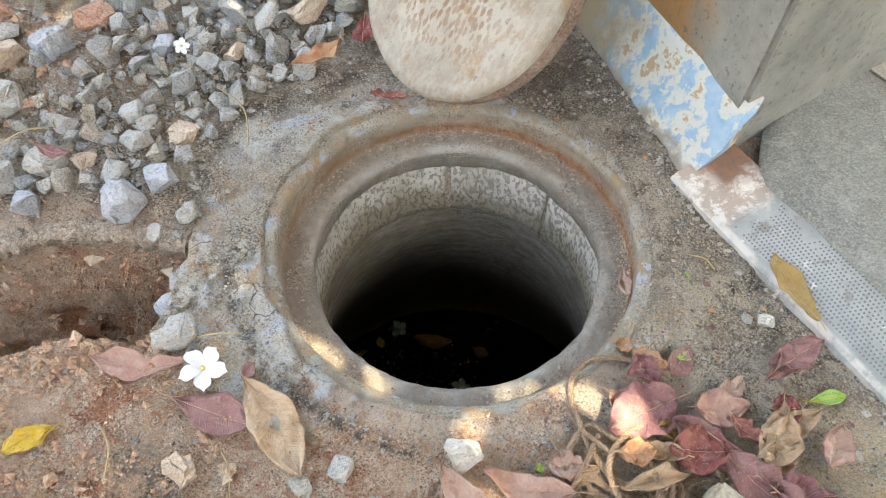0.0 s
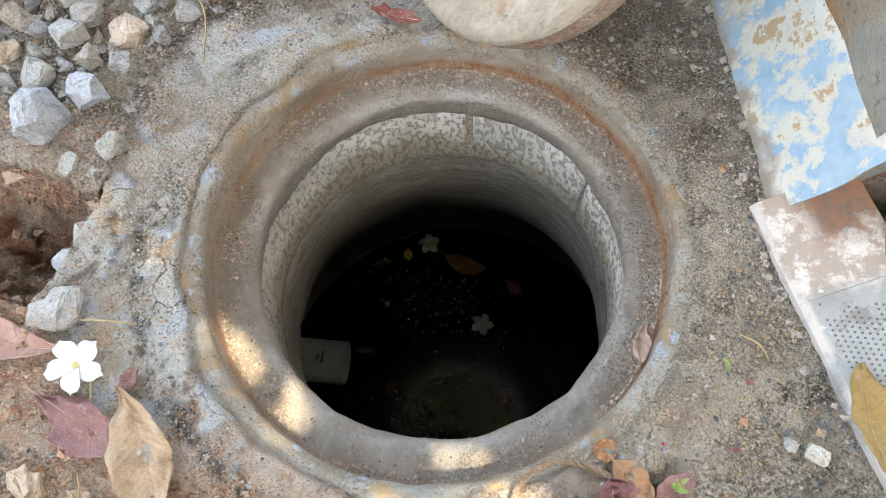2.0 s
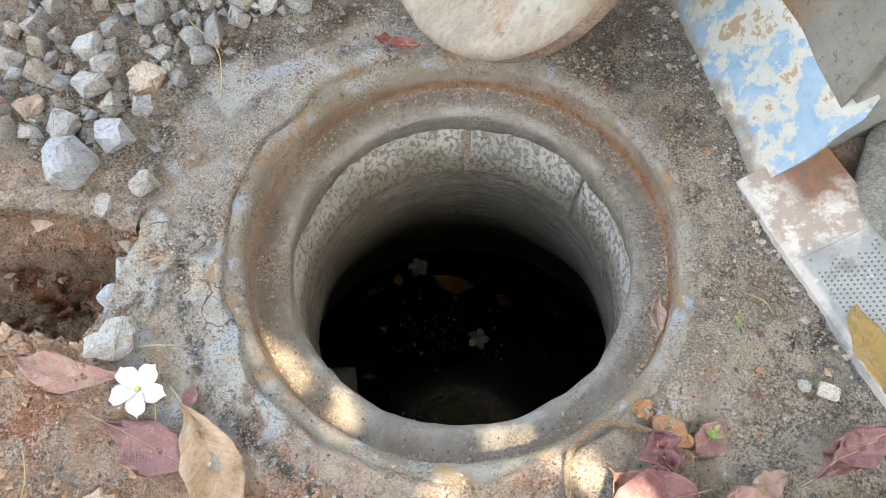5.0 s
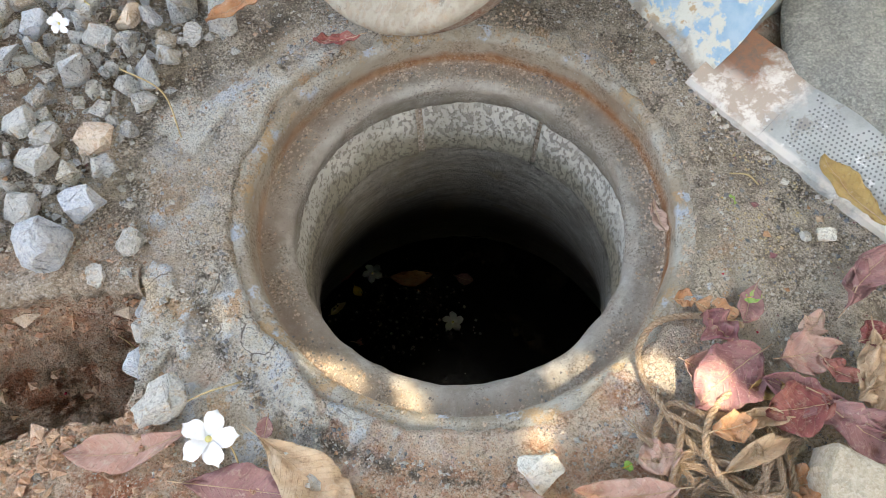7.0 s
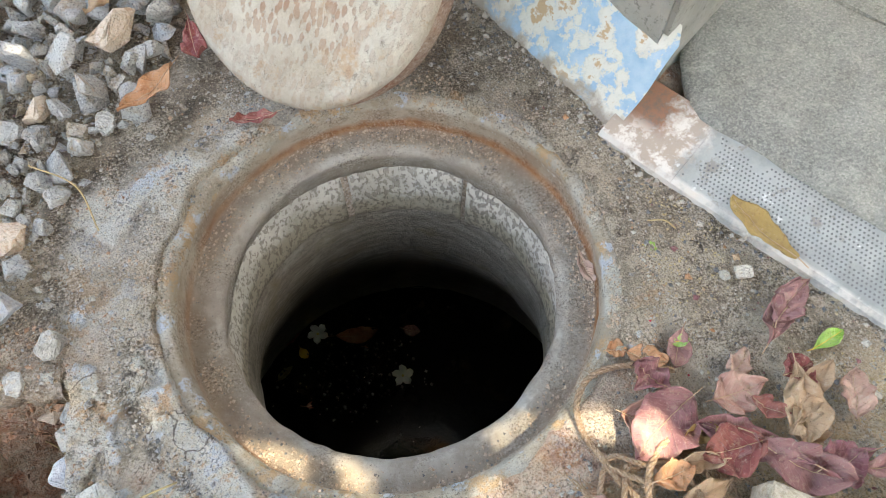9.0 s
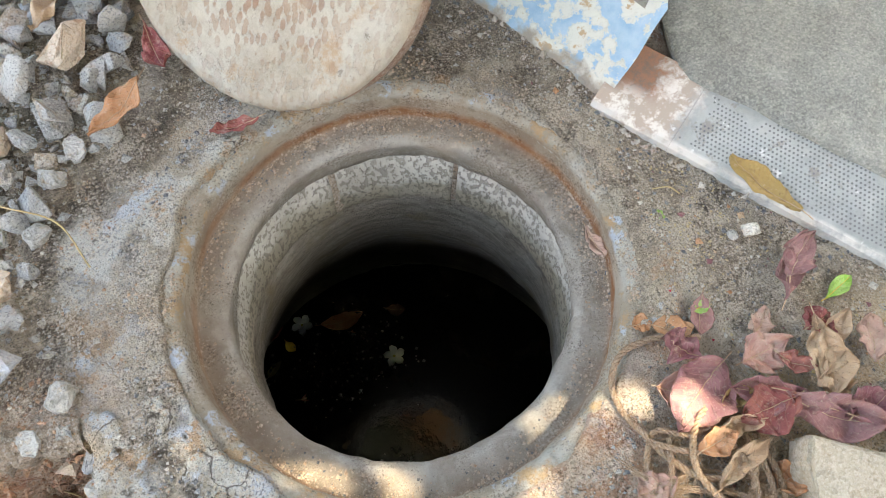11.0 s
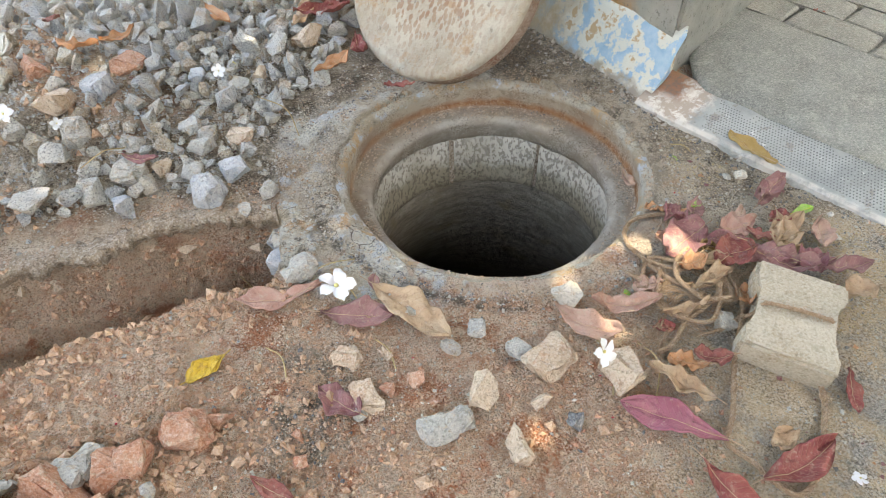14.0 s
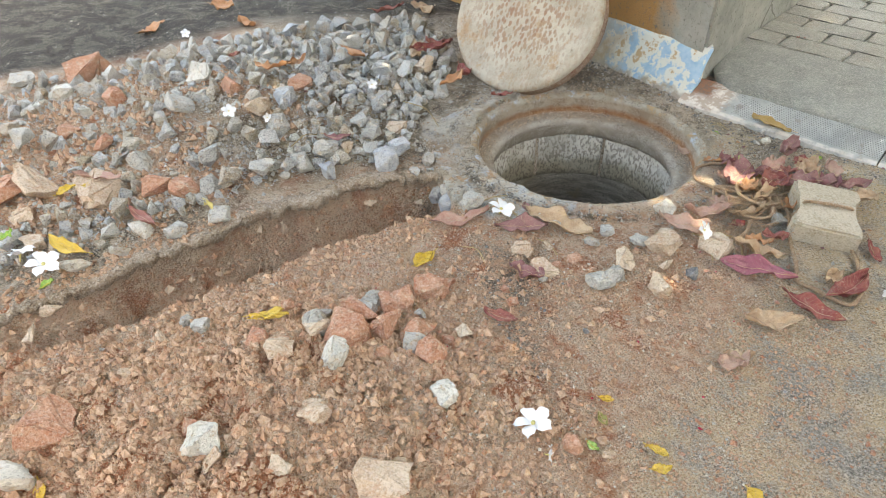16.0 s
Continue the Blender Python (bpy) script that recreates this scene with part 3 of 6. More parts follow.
M_PETAL = plain("white_petals", (0.86, 0.87, 0.90), 0.5, 60, 0.06)
M_THROAT = plain("pale_yellow_throat", (0.82, 0.72, 0.30), 0.5, 60)
M_PETAL_OLD = plain("yellowing_petals", (0.85, 0.72, 0.30), 0.5, 60, 0.15)
M_TWIG = plain("dry_grass_stalk", (0.55, 0.42, 0.22), 0.7, 80)
M_BERRY = plain("crimson_petal_bits", (0.55, 0.02, 0.07), 0.6, 90)
M_BARK = mottled("tree_bark", (0.20, 0.15, 0.11), (0.30, 0.24, 0.18), (0.12, 0.09, 0.07), 12)
M_CROWN = plain("green_foliage", (0.10, 0.15, 0.05), 0.5, 8, 0.4)
# Leaves pass extra greyish light, so the unseen crown fills from above.
glow = M_CROWN.node_tree.nodes.new("ShaderNodeBsdfTranslucent")
glow.inputs["Color"].default_value = (0.66, 0.70, 0.66, 1)
both = M_CROWN.node_tree.nodes.new("ShaderNodeMixShader")
both.inputs[0].default_value = 0.6
M_CROWN.node_tree.links.new(M_CROWN.node_tree.nodes["Principled BSDF"].outputs[0], both.inputs[1])
M_CROWN.node_tree.links.new(glow.outputs[0], both.inputs[2])
M_CROWN.node_tree.links.new(both.outputs[0], M_CROWN.node_tree.nodes["Material Output"].inputs["Surface"])
LEAF = {
    "plum": leaf_material("plum_leaf", (0.21, 0.065, 0.085), (0.33, 0.15, 0.16), (0.40, 0.27, 0.22)),
    "magenta": leaf_material("magenta_leaf", (0.27, 0.06, 0.12), (0.38, 0.13, 0.18), (0.40, 0.20, 0.20)),
    "crimson": leaf_material("crimson_leaf", (0.21, 0.04, 0.045), (0.33, 0.10, 0.085), (0.42, 0.25, 0.19)),
    "dusty": leaf_material("dusty_pink_leaf", (0.42, 0.22, 0.18), (0.54, 0.34, 0.28), (0.50, 0.39, 0.30)),
    "rust": leaf_material("rust_leaf", (0.46, 0.20, 0.09), (0.58, 0.32, 0.18), (0.40, 0.24, 0.14)),
    "tan": leaf_material("tan_leaf", (0.48, 0.32, 0.20), (0.60, 0.45, 0.31), (0.38, 0.24, 0.15)),
    "ochre": leaf_material("ochre_leaf", (0.42, 0.28, 0.10), (0.50, 0.36, 0.16), (0.30, 0.19, 0.08)),
    "yellow": leaf_material("yellow_leaf", (0.66, 0.43, 0.05), (0.74, 0.54, 0.12), (0.55, 0.34, 0.10)),
    "olive": leaf_material("olive_leaf", (0.28, 0.27, 0.08), (0.38, 0.35, 0.14), (0.40, 0.30, 0.14)),
    "green": leaf_material("green_leaf", (0.22, 0.42, 0.06), (0.36, 0.54, 0.16), (0.42, 0.50, 0.22)),
}
M_FOAM = plain("grey_scum_and_glint", (0.22, 0.215, 0.20), 0.3, 120, 0.5)
water = Nodes("dark_well_water")
M_WATER = water.done(water.mix(water.ramp(water.noise(9, 5), 0.5, 0.7), (0.006, 0.006, 0.006), (0.03, 0.022, 0.014)), 0.06,
                     water.bump(water.noise(26, 3), 0.12, 0.006), 0.0, 0.5)


# ---- mesh helpers ----
def mesh_of(name, bm, material, smooth=False):
    me = bpy.data.meshes.new(name)
    bm.normal_update()
    bm.to_mesh(me)
    bm.free()
    me.materials.append(material)
    if smooth:
        me.polygons.foreach_set("use_smooth", [True] * len(me.polygons))
    return me


def part(name, bm, material, parent=None, label="", smooth=False):
    """Links a bmesh as one object, under a thing where one is given."""
    ob = new(name, mesh_of(name, bm, material, smooth))
    ob.parent = parent
    return tagged(ob, label)


def arrays(name, verts, faces, material, smooth=False):
    """Links numpy vertices and equal-sided faces as one object."""
    verts, faces = np.asarray(verts, np.float32), np.asarray(faces, np.int32)
    me = bpy.data.meshes.new(name)
    me.vertices.add(len(verts))
    me.vertices.foreach_set("co", verts.ravel())
    me.loops.add(faces.size)
    me.loops.foreach_set("vertex_index", faces.ravel())
    me.polygons.add(len(faces))
    me.polygons.foreach_set("loop_start", np.arange(len(faces), dtype=np.int32) * faces.shape[1])
    me.polygons.foreach_set("use_smooth", np.full(len(faces), smooth))
    me.update(calc_edges=True)
    me.validate()
    me.materials.append(material)
    return new(name, me)


def box(bm, size, at=(0, 0, 0), bevel=0.0):
    made = bmesh.ops.create_cube(bm, size=1.0, matrix=Matrix.Translation(at) @ Matrix.Diagonal((*size, 1)))
    if bevel:
        edges = list({e for v in made["verts"] for e in v.link_edges})
        bmesh.ops.bevel(bm, geom=edges, offset=bevel, segments=2, profile=0.6, affect="EDGES")


def roughen(bm, amount, scale, seed=0):
    for v in bm.verts:
        v.co += Vector(noise.noise_vector(v.co / scale + Vector((seed, seed * 2.3, 1.7)))) * amount


def prism(bm, outline, z0, z1):
    low = [bm.verts.new((x, y, z0)) for x, y in outline]
    top = [bm.verts.new((x, y, z1)) for x, y in outline]
    bm.faces.new(top)
    bm.faces.new(low[::-1])
    n = len(outline)
    for i in range(n):
        bm.faces.new((low[i], low[(i + 1) % n], top[(i + 1) % n], top[i]))


def turned(bm, profile, centre, start=0.0, end=360.0, steps=128, wobble=0.0, seed=0, closed=False):
    """Turns a profile of (radius, z, shift along y) about the upright axis through centre."""
    whole = abs(end - start) >= 359.9
    rings = []
    for k in range(steps if whole else steps + 1):
        a = radians(start + (end - start) * k / steps)
        ca, sa = math.cos(a), math.sin(a)
        ring = []
        for i, (r, z, *shift) in enumerate(profile):
            d = wobble * (noise.noise(Vector((ca * 2.6 + seed, sa * 2.6, i * 0.35))) + 0.5 * noise.noise(Vector((ca * 11 + seed, sa * 11, i * 0.8))))
            ring.append(bm.verts.new((centre[0] + (r + d) * ca, centre[1] + (shift[0] if shift else 0) + (r + d) * sa, z + d * 0.6)))
        rings.append(ring)
    pairs = [(rings[k], rings[(k + 1) % len(rings)]) for k in range(len(rings) if whole else len(rings) - 1)]
    for a, b in pairs:
        for i in range(len(profile) - 1):
            bm.faces.new((a[i], b[i], b[i + 1], a[i + 1]))
        if closed:
            bm.faces.new((a[-1], b[-1], b[0], a[0]))
    if closed and not whole:
        bm.faces.new(rings[0])
        bm.faces.new(rings[-1][::-1])
    bmesh.ops.recalc_face_normals(bm, faces=bm.faces)


# ---- the ground, one sheet to the horizon ----
def axis(low, high, step, reach):
    inner = np.arange(low, high + step / 2, step)
    grow = np.cumsum(step * 1.28 ** np.arange(1, 60))
    grow = np.append(grow[grow < reach], reach)
    return np.concatenate((low - grow[::-1], inner, high + grow))


gx, gy = np.meshgrid(axis(-1.65, 0.75, 0.004, 300.0), axis(-0.62, 1.75, 0.004, 300.0), indexing="ij")
gz = land(gx, gy)
nx, ny = gx.shape
index = np.arange(nx * ny).reshape(nx, ny)
quads = np.stack((index[:-1, :-1], index[1:, :-1], index[1:, 1:], index[:-1, 1:]), -1).reshape(-1, 4)
mid_x, mid_y = gx.ravel()[quads].mean(1), gy.ravel()[quads].mean(1)
keep = np.hypot(mid_x - WELL[0], mid_y - WELL[1]) > 0.303
# steep trench walls lean back under the crust
side = ease(0.0, 0.03, trench_inside(gx, gy)) * ease(-0.03, -0.2, gz)
wob = 0.05 * (fbm(gx * 1.0, gz * 4.0 + gy, 0.05, 3, 91) - 0.5) * side
ground = arrays("ground", np.stack((gx + wob, gy + wob, gz), -1).reshape(-1, 3), quads[keep], M_GROUND, True)
tagged(ground, "bare red earth, worn cement apron and old asphalt", "ground", kind="structure")
soft = 0.30 * (fbm(gx, gy, 0.10, 5, 13) - 0.5)
red = ease(0.0, 0.08, 0.53 - gy + soft * 0.6) * ease(0.10, -0.10, gx - 0.22 + soft)
inside = ease(-0.01, 0.012, trench_inside(gx, gy))
behind = 0.6 * bell(gx, gy, -0.66, 0.97, 0.12, 0.07) + 0.95 * ease(0.34, 0.50, fbm(gx, gy, 0.30, 4, 19)) * ease(0.62, 0.75, gy) * ease(-0.55, -0.85, gx)
crust = ease(0.10, 0.02, -trench_inside(gx, gy)) * (1 - inside) * ease(0.55, 0.6, gy)
red = np.clip(np.maximum(np.maximum(red, behind) * (1 - 0.2 * crust), 0.55 * crust) + 0.95 * inside, 0, 1)
red = np.maximum(red, 0.9 * bell(gx, gy, 0.52, 0.86, 0.05, 0.07))
cement = np.clip(ease(-0.012, 0.018, apron_reach(gx, gy)) * (0.25 + 0.75 * flake(gx, gy) + 0.25 * fbm(gx, gy, 0.05, 4, 29)), 0, 1) * (1 - inside)
cement = np.clip(cement + 0.12 * crust, 0, 1)
tar = asphalt_mask(gx, gy) * (1 - 0.6 * heap_mask(gx, gy))
dark = 0.85 * ease(0.035, 0.0, np.abs(apron_reach(gx, gy) + 0.01)) * ease(0.5, 0.7, gy) * ease(0.0, -0.2, gx)
dark = np.maximum(dark, 0.9 * bell(gx, gy, -0.42, 0.20, 0.07, 0.10))
dark = np.maximum(dark, 0.8 * bell(gx, gy, -0.46, 0.02, 0.03, 0.10))
# Darker ground at the plinth foot, beside the cover.
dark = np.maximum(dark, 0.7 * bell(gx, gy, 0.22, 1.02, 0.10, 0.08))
road = ground.data.attributes.new("road", "FLOAT", "POINT")
road.data.foreach_set("value", ease(1.35, 1.6, gy).astype(np.float32).ravel())
dark = np.maximum(dark, 0.55 * gravel_mask(gx, gy) * ease(0.52, 0.66, fbm(gx, gy, 0.12, 4, 37)))
arc = np.hypot(gx - WELL[0], gy - WELL[1])
dark = np.maximum(dark, 0.9 * ease(0.020, 0.004, np.abs(arc - 0.375 - 0.02 * (fbm(gx, gy, 0.1, 3, 7) - 0.5))) * ease(0.66, 0.58, gy) * ease(0.0, -0.06, gx))
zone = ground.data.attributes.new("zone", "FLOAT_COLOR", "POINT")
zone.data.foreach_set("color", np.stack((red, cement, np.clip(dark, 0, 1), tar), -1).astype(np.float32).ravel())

# broken cement crust that overhangs the far side of the trench
bm = bmesh.new()
rows = []
for i in range(260):
    x = -1.50 + i * 0.0042
    ys = np.linspace(0.36, 0.72, 360)
    hits = np.nonzero(trench_inside(np.full(360, x), ys) > 0)[0]
    if not len(hits):
        continue
    edge = float(ys[hits[-1]])
    z = float(land(x, edge + 0.035)) + 0.002 + 0.004 * noise.noise(Vector((x * 60, 1, 4)))
    jag = 0.016 * noise.noise(Vector((x * 28, 3, 0))) + 0.010 * noise.noise(Vector((x * 120, 7, 0)))
    thick = 0.022 + 0.016 * noise.noise(Vector((x * 25, 9, 0)))
    rows.append([bm.verts.new((x, edge + dy, z + dz)) for dy, dz in ((0.05, -0.022), (0.030 + jag, -0.001), (0.012 + jag * 0.4, 0.002), (-0.006 + jag, 0.001), (-0.013 + jag, -0.006), (-0.010 + jag * 1.3, -thick), (0.02, -thick - 0.012))])
for a, b in zip(rows, rows[1:]):
    for j in range(6):
        bm.faces.new((a[j], b[j], b[j + 1], a[j + 1]))
bmesh.ops.recalc_face_normals(bm, faces=bm.faces)
roughen(bm, 0.006, 0.018, 5)
roughen(bm, 0.003, 0.007, 9)
tagged(part("trim", bm, M_CRUST, None, "", True), "broken cement crust overhanging the trench", "crust", kind="structure")

# ---- the well: ring, neck, shaft, water ----
well = tagged(new("well"), "round open well with a cement ring and lime-plastered neck", "well")
well.location = (*WELL, 0)
bm = bmesh.new()
turned(bm, [(0.362, -0.05), (0.358, -0.020), (0.350, -0.010), (0.336, -0.003), (0.320, 0.0015), (0.309, -0.001), (0.3025, -0.008), (0.2995, -0.018), (0.2995, -0.034), (0.3015, -0.050), (0.3000, -0.060),
            (0.295, -0.0655), (0.284, -0.068), (0.272, -0.0695, 0.003), (0.263, -0.071, 0.006), (0.257, -0.0745, 0.007), (0.2525, -0.080, 0.007), (0.2505, -0.088, 0.007), (0.252, -0.098, 0.006),
            (0.256, -0.112, 0.004), (0.259, -0.124, 0.002), (0.285, -0.128), (0.30, -0.25), (0.352, -0.05)], (0, 0), steps=300, wobble=0.0052)
for v in bm.verts:
    v.co.z += 0.0016 * noise.noise(v.co * 70) + 0.0012 * noise.noise(v.co * 160)
part("cement_ring", bm, M_RING, well, "weathered cement ring with a rusty lip", True)
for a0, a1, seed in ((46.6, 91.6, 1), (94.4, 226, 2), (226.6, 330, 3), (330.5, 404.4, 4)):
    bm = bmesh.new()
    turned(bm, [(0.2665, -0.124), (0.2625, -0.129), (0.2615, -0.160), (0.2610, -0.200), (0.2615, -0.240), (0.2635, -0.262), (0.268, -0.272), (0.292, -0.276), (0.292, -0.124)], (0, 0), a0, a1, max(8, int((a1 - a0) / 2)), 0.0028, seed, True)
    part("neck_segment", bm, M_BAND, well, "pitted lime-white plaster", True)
for a0, a1, seed in ((90.8, 95.2, 5), (43.8, 47.4, 6), (329.6, 331, 7)):
    bm = bmesh.new()
    turned(bm, [(0.2655, -0.120), (0.2645, -0.14), (0.2665, -0.16), (0.2640, -0.185), (0.2672, -0.21), (0.2650, -0.24), (0.2690, -0.272), (0.29, -0.274), (0.29, -0.12)], (0, 0), a0, a1, 10, 0.006, seed, True)
    part("joint_filler", bm, M_CRUST, well, "crumbling brown mortar", True)
bm = bmesh.new()
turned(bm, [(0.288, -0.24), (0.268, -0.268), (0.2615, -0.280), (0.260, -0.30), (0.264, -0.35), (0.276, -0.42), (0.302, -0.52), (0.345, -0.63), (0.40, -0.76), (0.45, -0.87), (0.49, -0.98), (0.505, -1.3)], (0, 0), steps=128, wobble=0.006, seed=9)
part("shaft_wall", bm, M_SHAFT, well, "rough cement painted darker with depth for shade", True)
bm = bmesh.new()
bmesh.ops.create_circle(bm, cap_ends=True, segments=64, radius=0.52, matrix=Matrix.Translation((*WELL, -1.12)))
tagged(part("water", bm, M_WATER), "still dark water at the bottom of the well", "water", kind="structure")

# ---- the pillar with its blue skirting ----
ALONG, ACROSS = Vector((-0.36, 0.933, 0)).normalized(), Vector((0.88, 0.475, 0)).normalized()
P0 = Vector((0.492, 0.824, 0))
bm = bmesh.new()
prism(bm, [tuple((P0 + ALONG * a + ACROSS * b).xy) for a, b in ((0, 0), (0, 0.9), (1.6, 0.9), (1.6, 0))], -0.05, 3.2)
bmesh.ops.bevel(bm, geom=[e for e in bm.edges if abs((e.verts[0].co - e.verts[1].co).z) > 1], offset=0.008, segments=2, affect="EDGES")
bmesh.ops.subdivide_edges(bm, edges=[e for e in bm.edges if abs((e.verts[0].co - e.verts[1].co).z) > 1], cuts=60, use_grid_fill=True)
tagged(part("wall_north", bm, M_PILLAR), "grey roughcast pillar wall with a rusty stain", "wall", kind="structure")


# Unseen walls, added to cut the skylight coming in low from the sides.
for name, centre, size in (("wall_added_south", (0.0, -5.2, 1.7), (12.0, 0.22, 3.4)), ("wall_added_west", (-6.0, -1.2, 1.7), (0.22, 7.8, 3.4)), ("wall_added_east", (5.2, -0.6, 1.7), (0.22, 9.0, 3.4))):
    bm = bmesh.new()
    box(bm, size, centre, 0.01)
    tagged(part(name, bm, M_PILLAR), "plain grey roughcast wall, unseen, added to block low skylight", "wall", kind="structure")


def strip(bm, left, right, cuts, down, amount, seed):
    """A skirt between two top points and two foot points."""
    rows = []
    for i in range(cuts + 1):
        s = i / cuts
        row = []
        for j in range(down + 1):
            k = j / down
            p = left[0].lerp(right[0], s).lerp(left[1].lerp(right[1], s), k)
            p.z -= 0.012 * math.sin(math.pi * k)
            row.append(bm.verts.new(p + Vector(noise.noise_vector(p * 14 + Vector((seed, 0, 0)))) * amount))
        rows.append(row)
    for a, b in zip(rows, rows[1:]):
        for j in range(down):
            bm.faces.new((a[j], a[j + 1], b[j + 1], b[j]))
    return rows


skirting = tagged(new("skirting"), "sloped plinth with peeling sky-blue paint", "plinth")
bm = bmesh.new()
corner_top, corner_foot = Vector((0.507, 0.806, 0.142)), Vector((0.420, 0.786, -0.02))
far_top, far_foot = P0 + ALONG * 0.72 + Vector((-0.030, 0, 0.142)), Vector((0.225, 1.40, -0.02))
rows = strip(bm, (corner_top, corner_foot), (far_top, far_foot), 40, 12, 0.004, 1)
back = [bm.verts.new(r[0].co + Vector((0.022, 0.032, 0.003))) for r in rows]
for (a, b), (p, q) in zip(zip(rows, rows[1:]), zip(back, back[1:])):
    bm.faces.new((a[0], b[0], q, p))
part("painted_face", bm, M_BLUEPAINT, skirting, "peeling sky-blue paint over cream", True)
bm = bmesh.new()
strip(bm, (P0 + ACROSS * 0.035 + Vector((0, 0, 0.140)), P0 + ACROSS * 0.02 + Vector((0, 0, -0.03))), (corner_top, corner_foot), 14, 12, 0.004, 1)
part("end_face", bm, M_BLUEPAINT, skirting, "chipped white and blue end", True)

# ---- the step: dimpled tile, trowelled cement, paving ----
O, D, N = Vector((0.420, 0.766, 0)), Vector((0.478, -0.878, 0)), Vector((0.878, 0.478, 0))


def on_step(u, v, z):
    return O + D * u + N * v + Vector((0, 0, z))


step = tagged(new("step"), "low sloping cement step edged with dimpled grey tiles", "step")


def tile(u0, u1, material):
    bm = bmesh.new()
    n = max(2, int((u1 - u0) / 0.03))
    prof = [(-0.004, -0.05), (-0.002, 0.0), (0.004, 0.006), (0.03, 0.014), (0.07, 0.027), (0.116, 0.041), (0.13, 0.0)]
    rows = [[bm.verts.new(on_step(u0 + (u1 - u0) * i / n, v, z)) for v, z in prof] for i in range(n + 1)]
    for a, b in zip(rows, rows[1:]):
        for j in range(len(prof) - 1):
            bm.faces.new((a[j], b[j], b[j + 1], a[j + 1]))
    bm.faces.new(rows[0][::-1])
    bm.faces.new(rows[-1])
    bmesh.ops.recalc_face_normals(bm, faces=bm.faces)
    return part("tile", bm, material, step)


tile(-0.03, 0.105, M_TILE)
for u0 in (0.1055, 0.538, 0.969, 1.400):
    tile(u0, u0 + 0.428, M_TILE)
# dimples, too many to count
pits_v, pits_f = [], []
rng = np.random.RandomState(3)
ring6 = np.array([(math.cos(a), math.sin(a)) for a in np.arange(6) * math.pi / 3])
slope = 0.35
for i in range(250):
    for j in range(15):
        u, v = 0.10 + i * 0.0064 + (j % 2) * 0.0032, 0.016 + j * 0.0064
        if fbm(u, v, 0.08, 3, 4) > 0.66 or rng.rand() < 0.04 + 0.9 * (u < 0.13 + 0.03 * noise.noise(Vector((v * 60, 1, 1)))):
            continue
        z = np.interp(v, [0.004, 0.03, 0.07, 0.116], [0.006, 0.014, 0.027, 0.041]) + 0.0006
        base = len(pits_v)
        for a, b in ring6 * 0.0017:
            pits_v.append(on_step(u + a, v + b, z + slope * b))
        pits_f += [(base, base + 1, base + 2, base + 3), (base, base + 3, base + 4, base + 5)]
dimples = arrays("dimple_pattern", [tuple(p) for p in pits_v], pits_f, M_DIMPLE)
dimples.parent = step
tagged(dimples, "rows of small dark dimples", kind="stuff")
bm = bmesh.new()
prof = [(0.100, 0.030), (0.103, 0.043), (0.112, 0.049), (0.14, 0.053), (0.20, 0.061), (0.28, 0.070), (0.36, 0.078), (0.42, 0.082), (0.43, 0.02)]
rows = []
for i in range(90):
    u = -0.022 + 0.021 * i * (0.25 + 0.75 * min(1.0, i / 8))
    lead = 0.15 * (1 - min(1.0, max(0.0, (u + 0.022) / 0.085)) ** 0.5)
    rows.append([bm.verts.new(on_step(u, v + lead * max(0, 1 - j / 6) + 0.006 * noise.noise(Vector((u * 14, v * 9, 0))), z + 0.004 * noise.noise(Vector((u * 9, v * 9, 5))))) for j, (v, z) in enumerate(prof)])
for a, b in zip(rows, rows[1:]):
    for j in range(len(prof) - 1):
        bm.faces.new((a[j], b[j], b[j + 1], a[j + 1]))
bm.faces.new(rows[0][::-1])
bmesh.ops.recalc_face_normals(bm, faces=bm.faces)
part("cement_slope", bm, M_SLAB, step, "smooth trowelled grey cement", True)
bm = bmesh.new()
prism(bm, [tuple(on_step(u, v, 0).xy) for u, v in ((-0.13, 0.41), (1.9, 0.41), (1.9, 3.0), (-0.13, 3.0))], -0.05, 0.070)
floor = part("floor", bm, M_SLAB)
tagged(floor, "paved porch floor of grey interlocking blocks", "floor", kind="structure")
bm = bmesh.new()
prism(bm, [(-0.098, -0.048), (-0.05, -0.056), (0.05, -0.046), (0.098, -0.056), (0.098, 0.048), (0.05, 0.056), (-0.05, 0.046), (-0.098, 0.056)], 0.0, 0.012)
bmesh.ops.bevel(bm, geom=[e for e in bm.edges if e.verts[0].co.z > 0.01 and e.verts[1].co.z > 0.01], offset=0.005, segments=1, affect="EDGES")
block = mesh_of("paving_block", bm, M_PAVING)
for i in range(9):
    for j in range(10):
        u, v = -0.02 + i * 0.205 + (j % 2) * 0.1, 0.475 + j * 0.108
        ob = new("paving_block", block)
        ob.matrix_world = Matrix.Translation(on_step(u, v, 0.0702 + 0.003 * rng.rand())) @ pose(0, 0, 0, rng.randn() * 0.5, rng.randn() * 0.5, math.degrees(math.atan2(D.y, D.x)) + rng.randn())
        ob.parent = floor


